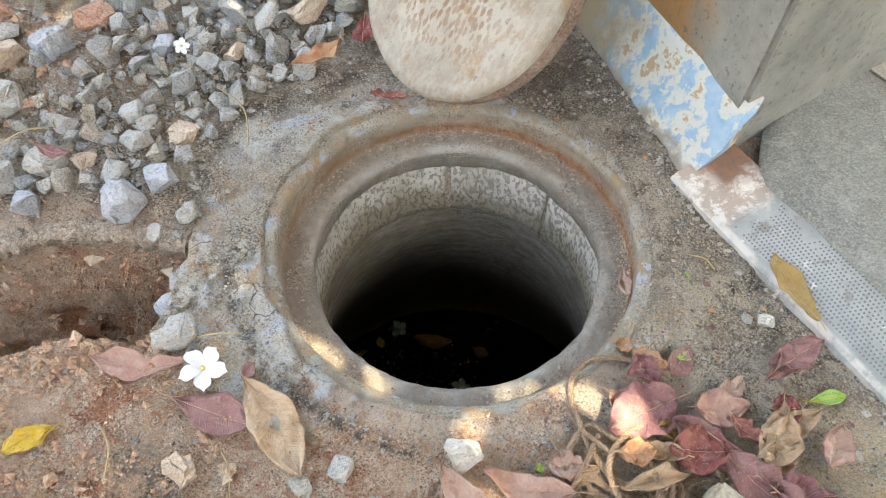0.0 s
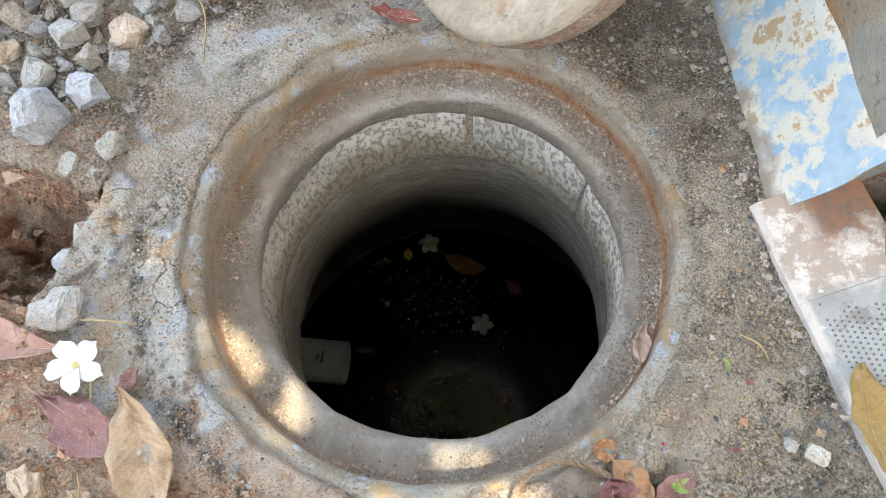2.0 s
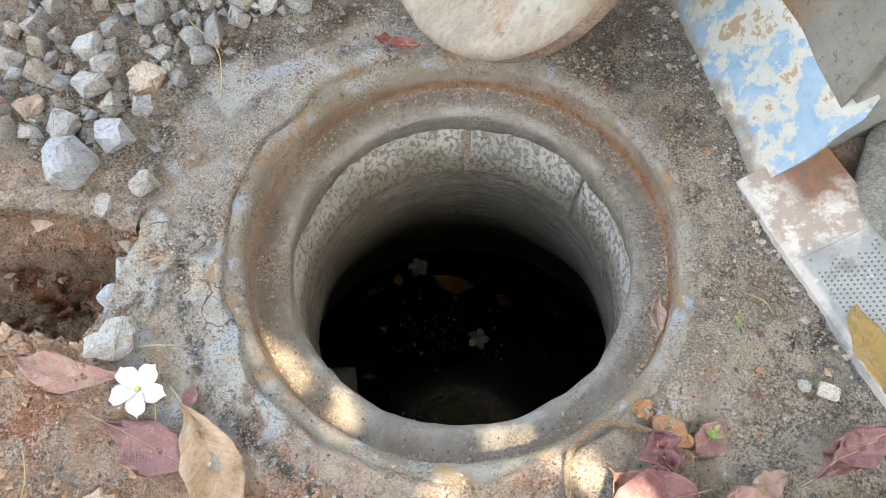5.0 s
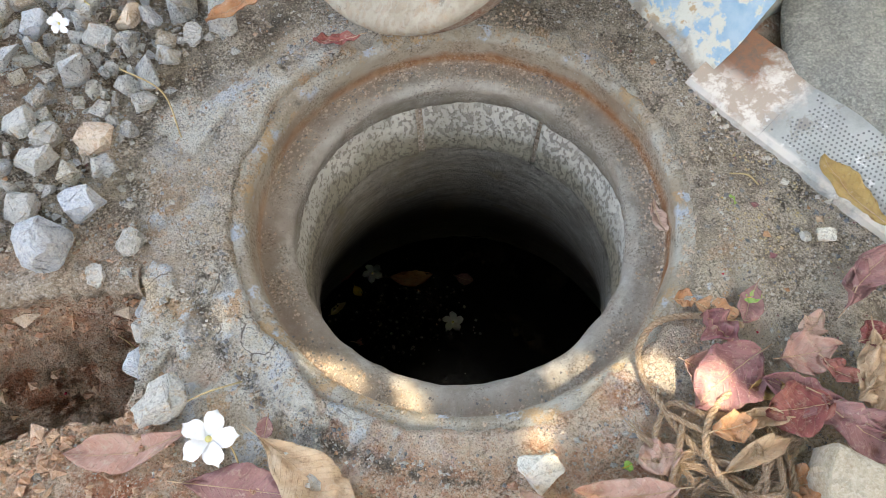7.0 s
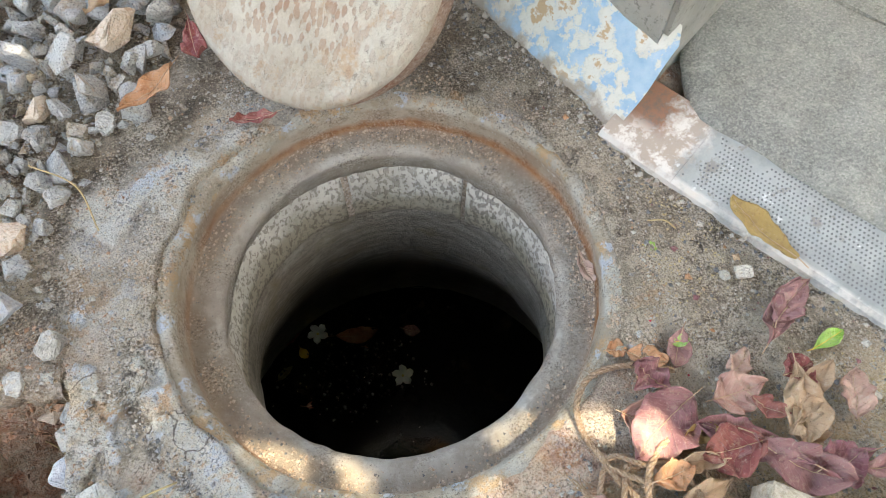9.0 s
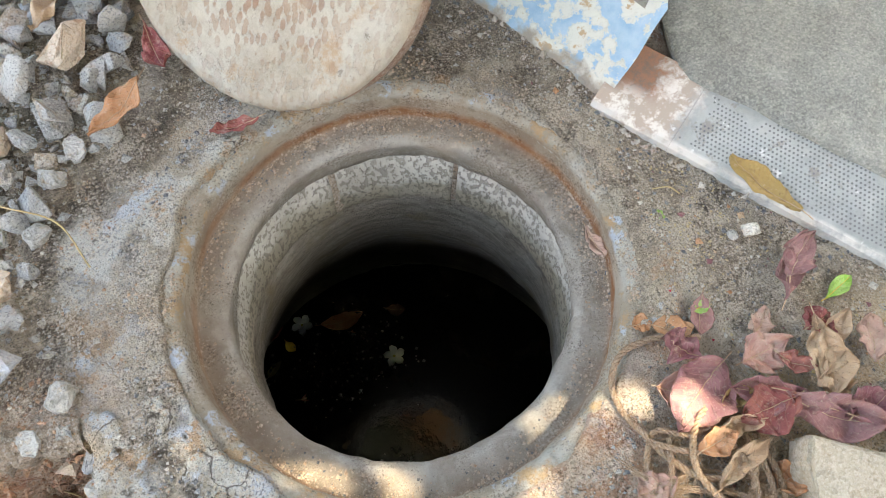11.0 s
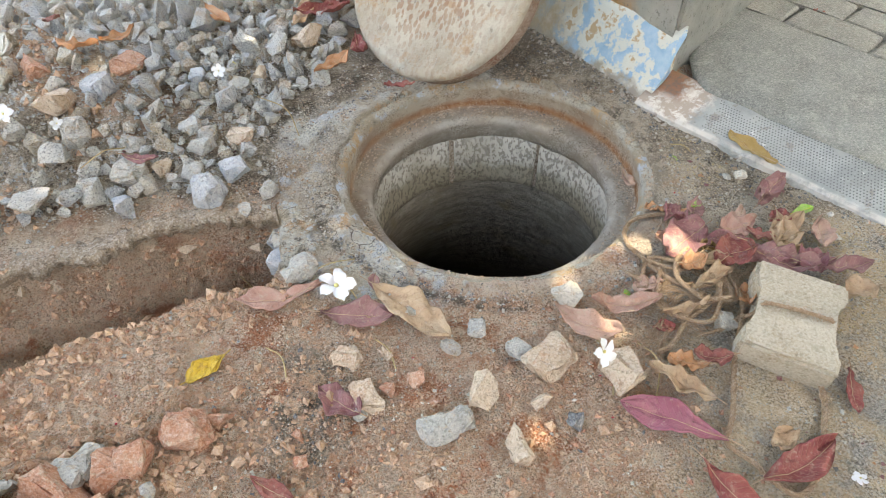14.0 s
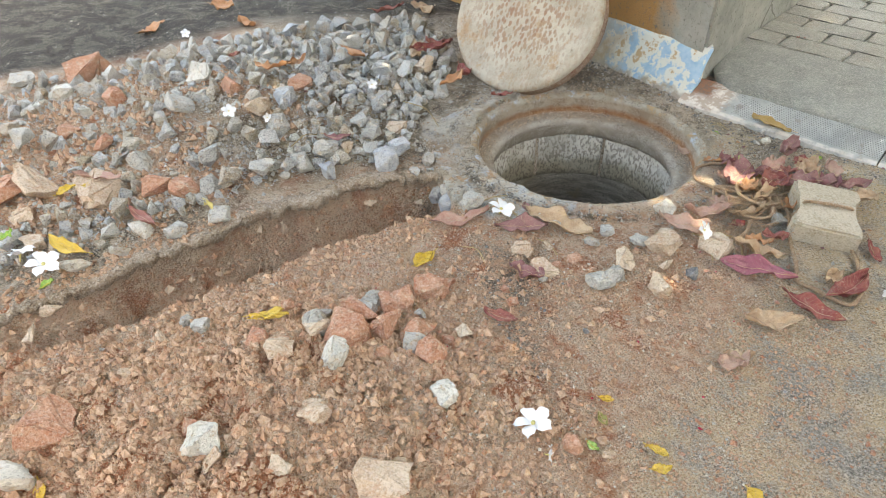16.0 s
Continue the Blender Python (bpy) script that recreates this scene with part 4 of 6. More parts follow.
# ---- the cover leaning on the pillar ----
def cover():
    thing = tagged(new("well_cover"), "round cement well cover leaning against the blue plinth", "cover")
    normal = Vector((-0.631, -0.467, 0.620)).normalized()
    thing.matrix_world = Matrix.Translation((0.032, 1.118, 0.208)) @ normal.to_track_quat("Z", "Y").to_matrix().to_4x4()
    bm = bmesh.new()
    turned(bm, [(0.0, -0.002), (0.08, -0.002), (0.16, -0.001), (0.205, -0.001), (0.212, 0.003), (0.228, 0.003), (0.238, -0.001), (0.2425, -0.008), (0.243, -0.014)], (0, 0), steps=120, wobble=0.0016, seed=4)
    part("face", bm, M_COVER, thing, "pitted cream cement with rusty stains", True)
    bm = bmesh.new()
    turned(bm, [(0.243, -0.014), (0.2445, -0.03), (0.243, -0.052), (0.238, -0.060), (0.0, -0.060)], (0, 0), steps=120, wobble=0.0016, seed=4)
    part("rim", bm, M_COVER_EDGE, thing, "rust-brown edge", True)


cover()


# ---- stones ----
def hull(seed, angular=True):
    """An angular broken stone about one unit across."""
    r = random.Random(seed)
    bm = bmesh.new()
    sx, sy, sz = 0.5, 0.5 * r.uniform(0.62, 0.95), 0.5 * r.uniform(0.5, 0.85)
    for _ in range(11 if angular else 26):
        p = Vector((r.uniform(-1, 1), r.uniform(-1, 1), r.uniform(-1, 1)))
        m = max(abs(p.x), abs(p.y), abs(p.z))
        k = p.normalized() * 0.55 + p / m * 0.45
        bm.verts.new((k.x * sx, k.y * sy, k.z * sz))
    got = bmesh.ops.convex_hull(bm, input=bm.verts)
    bmesh.ops.delete(bm, geom=list({v for v in got["geom_interior"] if isinstance(v, bmesh.types.BMVert)}), context="VERTS")
    bmesh.ops.dissolve_limit(bm, angle_limit=radians(9), verts=bm.verts, edges=bm.edges)
    bmesh.ops.bevel(bm, geom=list(bm.edges), offset=0.018, segments=1, affect="EDGES", clamp_overlap=True)
    bmesh.ops.triangulate(bm, faces=bm.faces)
    return bm


def chipped(seed):
    """A larger stone with a worn, uneven surface."""
    bm = hull(seed, seed % 3 != 0)
    bmesh.ops.subdivide_edges(bm, edges=bm.edges, cuts=1)
    bmesh.ops.subdivide_edges(bm, edges=bm.edges, cuts=1)
    for v in bm.verts:
        v.co += Vector(noise.noise_vector(v.co * 3.4 + Vector((seed, 0, 0)))) * 0.075 + Vector(noise.noise_vector(v.co * 8 + Vector((seed, 0, 0)))) * 0.04
    return bm


STONES = [mesh_of("gravel_stone", hull(s), M_STONE) for s in range(16)]
LOOKS = {"buff": (M_BUFF, "buff sandy rubble stone lying on the soil", "stone"), "brick": (M_BRICK, "broken piece of red brick on the soil", "brick"),
         "white": (M_WHITE, "pale chipped quartz stone on the ground", "stone"), "grey": (M_GREY, "grey angular granite stone on the ground", "stone"),
         "blue": (M_BLUE, "bluish-grey angular granite stone on the rubble", "stone"), "dark": (M_DARK, "small dark basalt stone on the ground", "stone")}
shapes = {}
dropped = []


def settle(x, y, spread):
    """Lowest ground height under a stone and the slope there."""
    a = np.array([0, 1, -1, 0, 0]) * spread * 0.3
    b = np.array([0, 0, 0, 1, -1]) * spread * 0.3
    return float(land(x + a, y + b).mean())


def stone(x, y, size, look_name):
    material, label, kind = LOOKS[look_name]
    k = len(dropped)
    key = (look_name, k % 5)
    if key not in shapes:
        shapes[key] = mesh_of("rubble_stone", chipped(100 + 7 * len(shapes)), material)
    ob = new("brick_fragment" if look_name == "brick" else "rubble_stone", shapes[key])
    r = random.Random(500 + k)
    ob.matrix_world = Matrix.Translation((x, y, settle(x, y, size) + size * 0.27)) @ pose(0, 0, 0, r.uniform(-16, 16), r.uniform(-16, 16), r.uniform(0, 360)) @ Matrix.Diagonal((size * 1.2, size * 1.2, size * 1.15, 1))
    tagged(ob, label, kind, "broken bricks" if look_name == "brick" else "rubble stones")
    dropped.append((x, y, size))


# ---- leaves ----
def leaf(x0, y0, x1, y1, width, colour, curl=0.3, fold=0.35, lift=0.0):
    """A fallen leaf from stalk to tip, curled along its length and folded at the midrib."""
    k = int(abs(x0 * 7919 + y0 * 104729 + width * 1e4)) % 9973
    r = random.Random(k)
    length = math.hypot(x1 - x0, y1 - y0)
    nu, nv = 22, 12
    bm = bmesh.new()
    grid = []
    widest = r.uniform(0.42, 0.62)
    bow = r.uniform(-0.10, 0.10) * length
    for i in range(nu + 1):
        s = i / nu
        half = width / 2 * (math.sin(math.pi * s ** (math.log(0.5) / math.log(widest))) ** 0.8) if 0 < s < 1 else width * 0.015
        half *= 1 + 0.10 * noise.noise(Vector((s * 6, k, 0)))
        lift_s = curl * length * 0.24 * (4 * (s - 0.5) ** 2 - 0.35) + 0.16 * curl * length * noise.noise(Vector((s * 3.5, k, 3)))
        row = []
        for j in range(nv + 1):
            w = j / nv * 2 - 1
            ripple = 0.55 * width * (0.25 + curl) * noise.noise(Vector((s * 5, w * 1.6, k))) * abs(w) + 0.12 * width * (0.3 + curl) * noise.noise(Vector((s * 11, w * 4, k)))
            nib = 1 - 0.16 * max(0.0, noise.noise(Vector((s * 11, k, 7 + round(w))))) * (abs(w) > 0.7)
            z = lift_s + fold * half * abs(w) ** 1.3 + ripple - 0.0006 * (abs(w) < 0.1)
            row.append(bm.verts.new((s * length, w * half * nib * (1 - 0.25 * fold) + bow * math.sin(math.pi * s), z)))
        grid.append(row)
    for a, b in zip(grid, grid[1:]):
        for j in range(nv):
            bm.faces.new((a[j], b[j], b[j + 1], a[j + 1]))
    low = min(v.co.z for v in bm.verts)
    bmesh.ops.translate(bm, verts=bm.verts, vec=(0, 0, -low * 0.7))
    ribs = [grid[i][nv // 2].co.copy() for i in range(nu + 1)]
    geom = bm.faces[:]
    bmesh.ops.solidify(bm, geom=geom, thickness=0.0007)
    label = {"plum": "fallen plum-purple leaf", "magenta": "fallen magenta-purple leaf", "crimson": "dark crimson fallen leaf", "dusty": "dusty pink dried leaf", "rust": "rust-orange dried leaf",
             "tan": "crumpled tan dried leaf", "ochre": "ochre withered leaf", "yellow": "yellow fallen leaf", "olive": "olive withered leaf", "green": "fresh green fallen leaf"}[colour]
    ob = part("fallen_leaf", bm, LEAF[colour], None, "", True)
    tagged(ob, label + (" curled on the ground" if curl >= 0.5 else " lying flat on the ground"), "leaf", "fallen leaves")
    z0, z1 = float(land(x0, y0)), float(land(x1, y1))
    pitch = math.degrees(math.atan2(z0 - z1, length)) * 0.6
    ob.matrix_world = Matrix.Translation((x0, y0, 0.5 * (z0 + z1) + 0.5 * (z0 - z1) * 0.6 + 0.002 + lift)) @ pose(0, 0, 0, r.uniform(-14, 14), pitch, math.degrees(math.atan2(y1 - y0, x1 - x0)))
    bm = bmesh.new()
    stalk = [ribs[0] + Vector((-0.16 * length, 0.03 * length * r.uniform(-1, 1), 0.002))] + ribs[:-1]
    rad = [0.0009 - 0.0006 * i / len(stalk) for i in range(len(stalk))]
    tube(bm, [p + Vector((0, 0, 0.0004)) for p in stalk], rad, 5)
    part("midrib", bm, LEAF["tan" if colour not in ("yellow", "green") else "yellow"], ob, "", True)
    return ob


def tube(bm, points, radii, sides=8, cap=True):
    """Sweeps a round section along points."""
    rings = []
    for i, p in enumerate(points):
        d = (points[min(i + 1, len(points) - 1)] - points[max(i - 1, 0)]).normalized()
        a = d.cross(Vector((0, 0, 1)) if abs(d.z) < 0.9 else Vector((1, 0, 0))).normalized()
        b = d.cross(a)
        r = radii[i] if isinstance(radii, (list, tuple)) else radii
        rings.append([bm.verts.new(p + (a * math.cos(k) + b * math.sin(k)) * r) for k in [2 * math.pi * j / sides for j in range(sides)]])
    for m, n in zip(rings, rings[1:]):
        for j in range(sides):
            bm.faces.new((m[j], m[(j + 1) % sides], n[(j + 1) % sides], n[j]))
    if cap:
        bm.faces.new(rings[0][::-1])
        bm.faces.new(rings[-1])


def spline(points, per=14):
    out = []
    p = [Vector(q) for q in points]
    p = [p[0] * 2 - p[1]] + p + [p[-1] * 2 - p[-2]]
    for a, b, c, d in zip(p, p[1:], p[2:], p[3:]):
        for k in range(per):
            t = k / per
            out.append(0.5 * ((2 * b) + (c - a) * t + (2 * a - 5 * b + 4 * c - d) * t * t + (3 * b - a - 3 * c + d) * t ** 3))
    return out + [p[-2]]


# ---- blossoms ----
def blossom(petal_material, throat_material, label):
    thing = tagged(new("blossom"), label, "flower", "fallen blossoms")
    for k in range(5):
        bm = bmesh.new()
        grid = []
        for i in range(8):
            s = i / 7
            half = 0.0150 * (math.sin(math.pi * min(1, 0.12 + 0.80 * s ** 1.05)) ** 0.8) * (0.50 + 0.62 * s) + 0.0016
            if i == 7:
                half *= 0.35
            row = []
            for j in range(5):
                w = j / 2 - 1
                row.append(bm.verts.new((0.003 + 0.039 * s - 0.004 * abs(w) * s, w * half + 0.005 * s * s, 0.004 + 0.010 * math.sin(s * 2.2) - 0.004 * s * s + 0.003 * w * w * s + 0.0025 * w)))
            grid.append(row)
        for a, b in zip(grid, grid[1:]):
            for j in range(4):
                bm.faces.new((a[j], b[j], b[j + 1], a[j + 1]))
        bmesh.ops.rotate(bm, verts=bm.verts, matrix=Matrix.Rotation(k * math.tau / 5, 3, "Z"))
        part("petal", bm, petal_material, thing, "", True)
    bm = bmesh.new()
    tube(bm, [Vector((0, 0, 0.008)), Vector((0, 0, 0.003)), Vector((0.001, 0, -0.006)), Vector((0.004, 0.001, -0.016))], [0.0048, 0.0034, 0.0022, 0.0014], 10)
    part("throat", bm, throat_material, thing, "pale yellow throat", True)
    return thing


first = {}


def flower(x, y, z, tilt, turn, size=1.0):
    old = abs(x + 1.0) < 0.06 and 0.5 < y < 0.8
    size = size * (0.68 if tilt > 35 else 1.0)
    m = Matrix.Translation((x, y, z)) @ pose(0, 0, 0, 0, 0, turn) @ pose(0, 0, 0, tilt, 0, turn * 2)
    if old not in first:
        first[old] = blossom(M_PETAL_OLD if old else M_PETAL, M_THROAT, "yellowing fallen blossom on the rubble" if old else "white five-petalled fallen blossom")
        first[old].matrix_world = m
        first[old].scale = (size * 0.84,) * 3
    else:
        ob = copy_thing(first[old], m)
        ob.scale = (size * 0.84,) * 3


# ---- rope ----
def rope(name, points, radius=0.0042, turns=95, seed=0, label="frayed brown coir rope lying beside the well"):
    thing = tagged(new(name), label, "rope")
    path = spline(points, 16)
    total, where = 0.0, [0.0]
    for a, b in zip(path, path[1:]):
        total += (b - a).length
        where.append(total)
    n = max(8, int(total / 0.0028))
    line = []
    for i in range(n + 1):
        s = total * i / n
        k = min(len(path) - 2, max(0, int(np.searchsorted(where, s)) - 1))
        f = (s - where[k]) / max(1e-6, where[k + 1] - where[k])
        line.append((s, path[k].lerp(path[k + 1], f)))
    for strand in range(3):
        bm = bmesh.new()
        pts = []
        for i, (s, p) in enumerate(line):
            d = (line[min(i + 1, n)][1] - line[max(i - 1, 0)][1]).normalized()
            a = d.cross(Vector((0, 0, 1)))
            a = a.normalized() if a.length > 1e-4 else Vector((1, 0, 0))
            b = d.cross(a)
            ang = s * turns * 2.6 + strand * math.tau / 3
            rr = radius * 0.52 * (1 + 0.25 * noise.noise(Vector((s * 60, strand, seed))))
            pts.append(p + (a * math.cos(ang) + b * math.sin(ang)) * rr)
        tube(bm, pts, radius * 0.56, 6)
        part("strand", bm, M_ROPE, thing, "", True)
    r = random.Random(seed)
    bm = bmesh.new()
    for _ in range(int(total * 420)):
        s, p = line[r.randrange(n)]
        d = Vector((r.gauss(0, 1), r.gauss(0, 1), r.gauss(0, 0.7))).normalized()
        q = p + d * radius * 0.8
        e = Vector((r.gauss(0, 1), r.gauss(0, 1), r.gauss(0, 0.6))).normalized()
        tube(bm, [q, q + d * 0.003 + e * 0.004, q + d * 0.004 + e * r.uniform(0.006, 0.018)], 0.0003, 3, False)
    fuzz = part("coir_fuzz", bm, M_ROPE, thing)
    tagged(fuzz, "stray coir fibres", kind="stuff")
    return thing


rope("rope", [(0.325, 0.405, 0.014), (0.274, 0.430, 0.012), (0.224, 0.434, 0.010), (0.191, 0.410, 0.010), (0.180, 0.374, 0.012), (0.187, 0.338, 0.016), (0.198, 0.300, 0.016), (0.220, 0.262, 0.018), (0.262, 0.246, 0.02),
              (0.312, 0.262, 0.022), (0.330, 0.300, 0.02), (0.290, 0.330, 0.024), (0.240, 0.310, 0.028), (0.215, 0.265, 0.03), (0.235, 0.215, 0.03), (0.280, 0.205, 0.03)], seed=1)
rope("rope", [(0.120, 0.150, 0.010), (0.150, 0.158, 0.012), (0.187, 0.186, 0.016), (0.265, 0.222, 0.020), (0.305, 0.262, 0.016), (0.300, 0.199, 0.012), (0.226, 0.104, 0.012), (0.172, 0.022, 0.010), (0.140, -0.014, 0.010),
              (0.160, -0.052, 0.009), (0.172, -0.085, 0.008), (0.195, -0.107, 0.008), (0.252, -0.078, 0.008), (0.285, -0.034, 0.008), (0.318, 0.010, 0.009), (0.335, 0.060, 0.008)], seed=2)
tr = random.Random(12)
for k in range(2):
    cx, cy = 0.235 + tr.uniform(-0.035, 0.045), 0.255 + tr.uniform(-0.05, 0.05)
    pts, a = [], tr.uniform(0, 6)
    for i in range(9):
        a += tr.uniform(0.55, 1.1)
        rad = tr.uniform(0.03, 0.085)
        pts.append((cx + rad * math.cos(a), cy + rad * 1.1 * math.sin(a), 0.012 + 0.006 * k + tr.uniform(0, 0.012)))
    rope("rope", pts, 0.0036, seed=20 + k, label="tangled frayed coir rope among dried leaves")


# frayed bundles of loose coir
def frayed():
    r = random.Random(31)
    bm = bmesh.new()
    for k in range(15):
        x, y = 0.225 + r.gauss(0, 0.045), 0.250 + r.gauss(0, 0.05)
        ang = r.uniform(0, math.tau)
        core = []
        for i in range(6):
            core.append(Vector((x, y, 0.008 + 0.010 * r.random())))
            x += 0.022 * math.cos(ang)
            y += 0.022 * math.sin(ang)
            ang += r.gauss(0.25, 0.55)
        if min(math.hypot(p.x - WELL[0], p.y - WELL[1]) for p in core) < 0.345:
            continue
        line = spline(core, 5)
        for _ in range(26):
            off = Vector((r.gauss(0, 0.0035), r.gauss(0, 0.0035), r.gauss(0, 0.002)))
            a0, a1 = sorted(r.sample(range(len(line)), 2))
            pts = [p + off * (0.6 + 0.6 * r.random()) + Vector((r.gauss(0, 0.001), r.gauss(0, 0.001), 0)) for p in line[a0:a1 + 1]]
            if len(pts) > 3:
                tube(bm, pts, r.uniform(0.0004, 0.0010), 4, False)
    tagged(part("coir_fibre", bm, M_ROPE), "frayed loose coir fibres spread beside the well", "fibre", kind="stuff")


frayed()


# ---- the roped paving block ----
def roped_block():
    thing = tagged(new("loose_paver"), "cream I-shaped concrete paver tied with coir rope", "paver")
    bm = bmesh.new()
    prism(bm, [(-0.098, -0.072), (-0.058, -0.074), (-0.032, -0.054), (0.032, -0.054), (0.058, -0.074), (0.098, -0.072), (0.098, 0.072), (0.058, 0.074), (0.032, 0.054), (-0.032, 0.054), (-0.058, 0.074), (-0.098, 0.072)], 0.0, 0.056)
    bmesh.ops.bevel(bm, geom=list(bm.edges), offset=0.006, segments=2, affect="EDGES", clamp_overlap=True)
    bmesh.ops.triangulate(bm, faces=bm.faces)
    bmesh.ops.subdivide_edges(bm, edges=[e for e in bm.edges if e.calc_length() > 0.02], cuts=2)
    roughen(bm, 0.0016, 0.02, 3)
    part("body", bm, M_PAVER, thing, "chipped cream concrete", False)
    thing.matrix_world = Matrix.Translation((0.340, 0.136, 0.003)) @ pose(0, 0, 0, 2, -3, 48.5) @ Matrix.Diagonal((0.93, 0.97, 0.92, 1))
    return thing


paver = roped_block()
m = paver.matrix_world
rope("rope", [m @ Vector(p) for p in ((-0.012, 0.080, -0.002), (-0.010, 0.060, 0.025), (-0.008, 0.053, 0.056), (-0.004, 0.040, 0.0615), (0.002, 0.0, 0.0615), (0.004, -0.040, 0.0615), (0.006, -0.053, 0.056), (0.006, -0.060, 0.02), (0.004, -0.075, -0.002))], 0.0032, seed=5, label="coir rope wound round the loose paver")


# ---- the drain pipe in the well ----
def pipe():
    thing = tagged(new("drain_pipe"), "off-white plastic drain pipe ending inside the well", "pipe")
    bm = bmesh.new()
    turned(bm, [(0.050, 0.0), (0.055, 0.0), (0.055, -0.30), (0.050, -0.30)], (0, 0), steps=40, closed=True)
    part("tube", bm, M_PVC, thing, "", True)
    for z, w in ((-0.05, 0.030), (-0.062, 0.018)):
        bm = bmesh.new()
        box(bm, (0.0008, w, 0.006), (0.0552, 0.0, z))
        part("print_bar", bm, M_DARK, thing, "small dark printed bar")
    thing.matrix_world = Matrix.Translation((-0.250, 0.640, -0.90)) @ pose(0, 0, 0, 0, 90, 8) @ pose(0, 0, 0, 0, 0, 180)


pipe()


# ---- twigs and stalks ----
def stalk(points, radius, label):
    bm = bmesh.new()
    tube(bm, spline(points, 8), radius, 6)
    tagged(part("stalk", bm, M_TWIG, None, "", True), label, "stalk", "dry stalks")


for (x0, y0), (x1, y1), bend in (((-0.419, 0.963), (-0.349, 0.849), 0.02), ((-0.766, 0.805), (-0.690, 0.862), 0.005), ((-0.35, 0.43), (-0.31, 0.36), 0.01), ((-0.47, 0.33), (-0.445, 0.255), 0.01), ((-0.40, 0.455), (-0.30, 0.475), 0.006), ((0.40, 0.62), (0.44, 0.60), 0.004),
                                ((-0.50, 0.58), (-0.53, 0.65), 0.012), ((0.04, 0.20), (0.02, 0.10), 0.02), ((0.10, 0.18), (0.06, 0.05), 0.03), ((-0.30, 0.30), (-0.28, 0.24), 0.006)):
    mx, my = (x0 + x1) / 2 + bend, (y0 + y1) / 2 + bend * 0.5
    up = 0.03 if y0 > 0.75 else 0.006
    stalk([(x0, y0, float(land(x0, y0)) + up), (mx, my, float(land(mx, my)) + up + 0.006), (x1, y1, float(land(x1, y1)) + up * 0.4)], 0.0012, "thin dry straw-coloured stalk on the ground")


# ---- larger stones and broken bricks ----
stone(-0.044, 0.186, 0.085, "buff")
stone(0.045, 0.129, 0.075, "buff")
stone(-0.085, 0.219, 0.04, "grey")
stone(-0.165, 0.152, 0.055, "buff")
stone(-0.248, 0.112, 0.05, "grey")
stone(-0.334, 0.192, 0.055, "buff")
stone(-0.352, 0.272, 0.042, "buff")
stone(-0.588, 0.198, 0.06, "brick")
stone(-0.545, 0.213, 0.035, "brick")
stone(-0.736, 0.165, 0.05, "grey")
stone(-0.677, 0.149, 0.065, "brick")
stone(-0.829, 0.122, 0.05, "grey")
stone(-0.783, 0.081, 0.075, "brick")
stone(-0.701, 0.088, 0.06, "brick")
stone(-0.151, 0.055, 0.055, "buff")
stone(-0.045, 0.072, 0.032, "dark")
stone(-0.215, 0.113, 0.04, "grey")
stone(0.255, 0.172, 0.04, "grey")
stone(-0.402, 0.466, 0.045, "grey")
stone(0.029, 0.291, 0.055, "white")
stone(-0.297, 0.204, 0.03, "brick")
stone(-0.437, 0.123, 0.03, "brick")
stone(-0.187, 0.252, 0.03, "grey")
stone(-0.440, 0.156, 0.02, "brick")
stone(-0.290, 0.270, 0.025, "buff")
stone(-0.261, 0.209, 0.035, "brick")
stone(-0.646, 0.055, 0.06, "brick")
stone(-0.651, -0.004, 0.05, "brick")
stone(-0.088, 0.120, 0.03, "buff")
stone(-0.342, -0.002, 0.012, "dark")
stone(-0.636, 0.115, 0.025, "grey")
stone(-0.863, 0.215, 0.03, "brick")
stone(-0.813, 0.024, 0.055, "white")
stone(-0.662, -0.101, 0.045, "white")
stone(-1.032, -0.082, 0.065, "white")
stone(-1.259, 0.028, 0.1, "brick")
stone(-1.302, -0.026, 0.075, "white")
stone(-0.794, -0.221, 0.085, "buff")
stone(-0.744, 0.134, 0.075, "brick")
stone(-0.821, 0.104, 0.055, "buff")
stone(-0.807, 0.162, 0.03, "grey")
stone(-0.711, 0.180, 0.045, "grey")
stone(-0.655, 0.166, 0.05, "brick")
stone(-0.672, 0.024, 0.04, "grey")
stone(-0.583, 0.199, 0.055, "brick")
stone(-0.598, 0.037, 0.035, "brick")
stone(-0.731, 0.011, 0.03, "brick")
stone(-0.933, 0.111, 0.04, "brick")
stone(-1.299, 1.529, 0.12, "brick")
stone(-0.961, 1.240, 0.085, "white")
stone(-0.819, 1.018, 0.09, "buff")
stone(-1.372, 0.843, 0.11, "buff")
stone(-1.237, 0.771, 0.11, "buff")
stone(-1.096, 0.748, 0.07, "brick")
stone(-1.042, 0.728, 0.06, "brick")
stone(-1.281, 0.538, 0.065, "white")
stone(-1.187, 0.552, 0.05, "white")
stone(-1.508, 1.586, 0.07, "grey")
stone(-1.360, 1.348, 0.06, "white")
stone(-1.023, 1.073, 0.07, "grey")
stone(-1.314, 1.080, 0.07, "brick")
stone(-1.230, 0.977, 0.05, "brick")
stone(-1.199, 1.200, 0.06, "brick")
stone(-0.628, 1.729, 0.075, "blue")
stone(-0.933, -0.167, 0.035, "buff")
stone(-0.862, -0.080, 0.035, "buff")
stone(-0.440, -0.253, 0.025, "buff")
stone(-0.488, -0.227, 0.03, "brick")
stone(-0.570, 0.053, 0.03, "buff")
stone(-0.349, 0.172, 0.02, "grey")
stone(-1.026, -0.116, 0.035, "buff")
stone(-1.059, -0.033, 0.03, "brick")
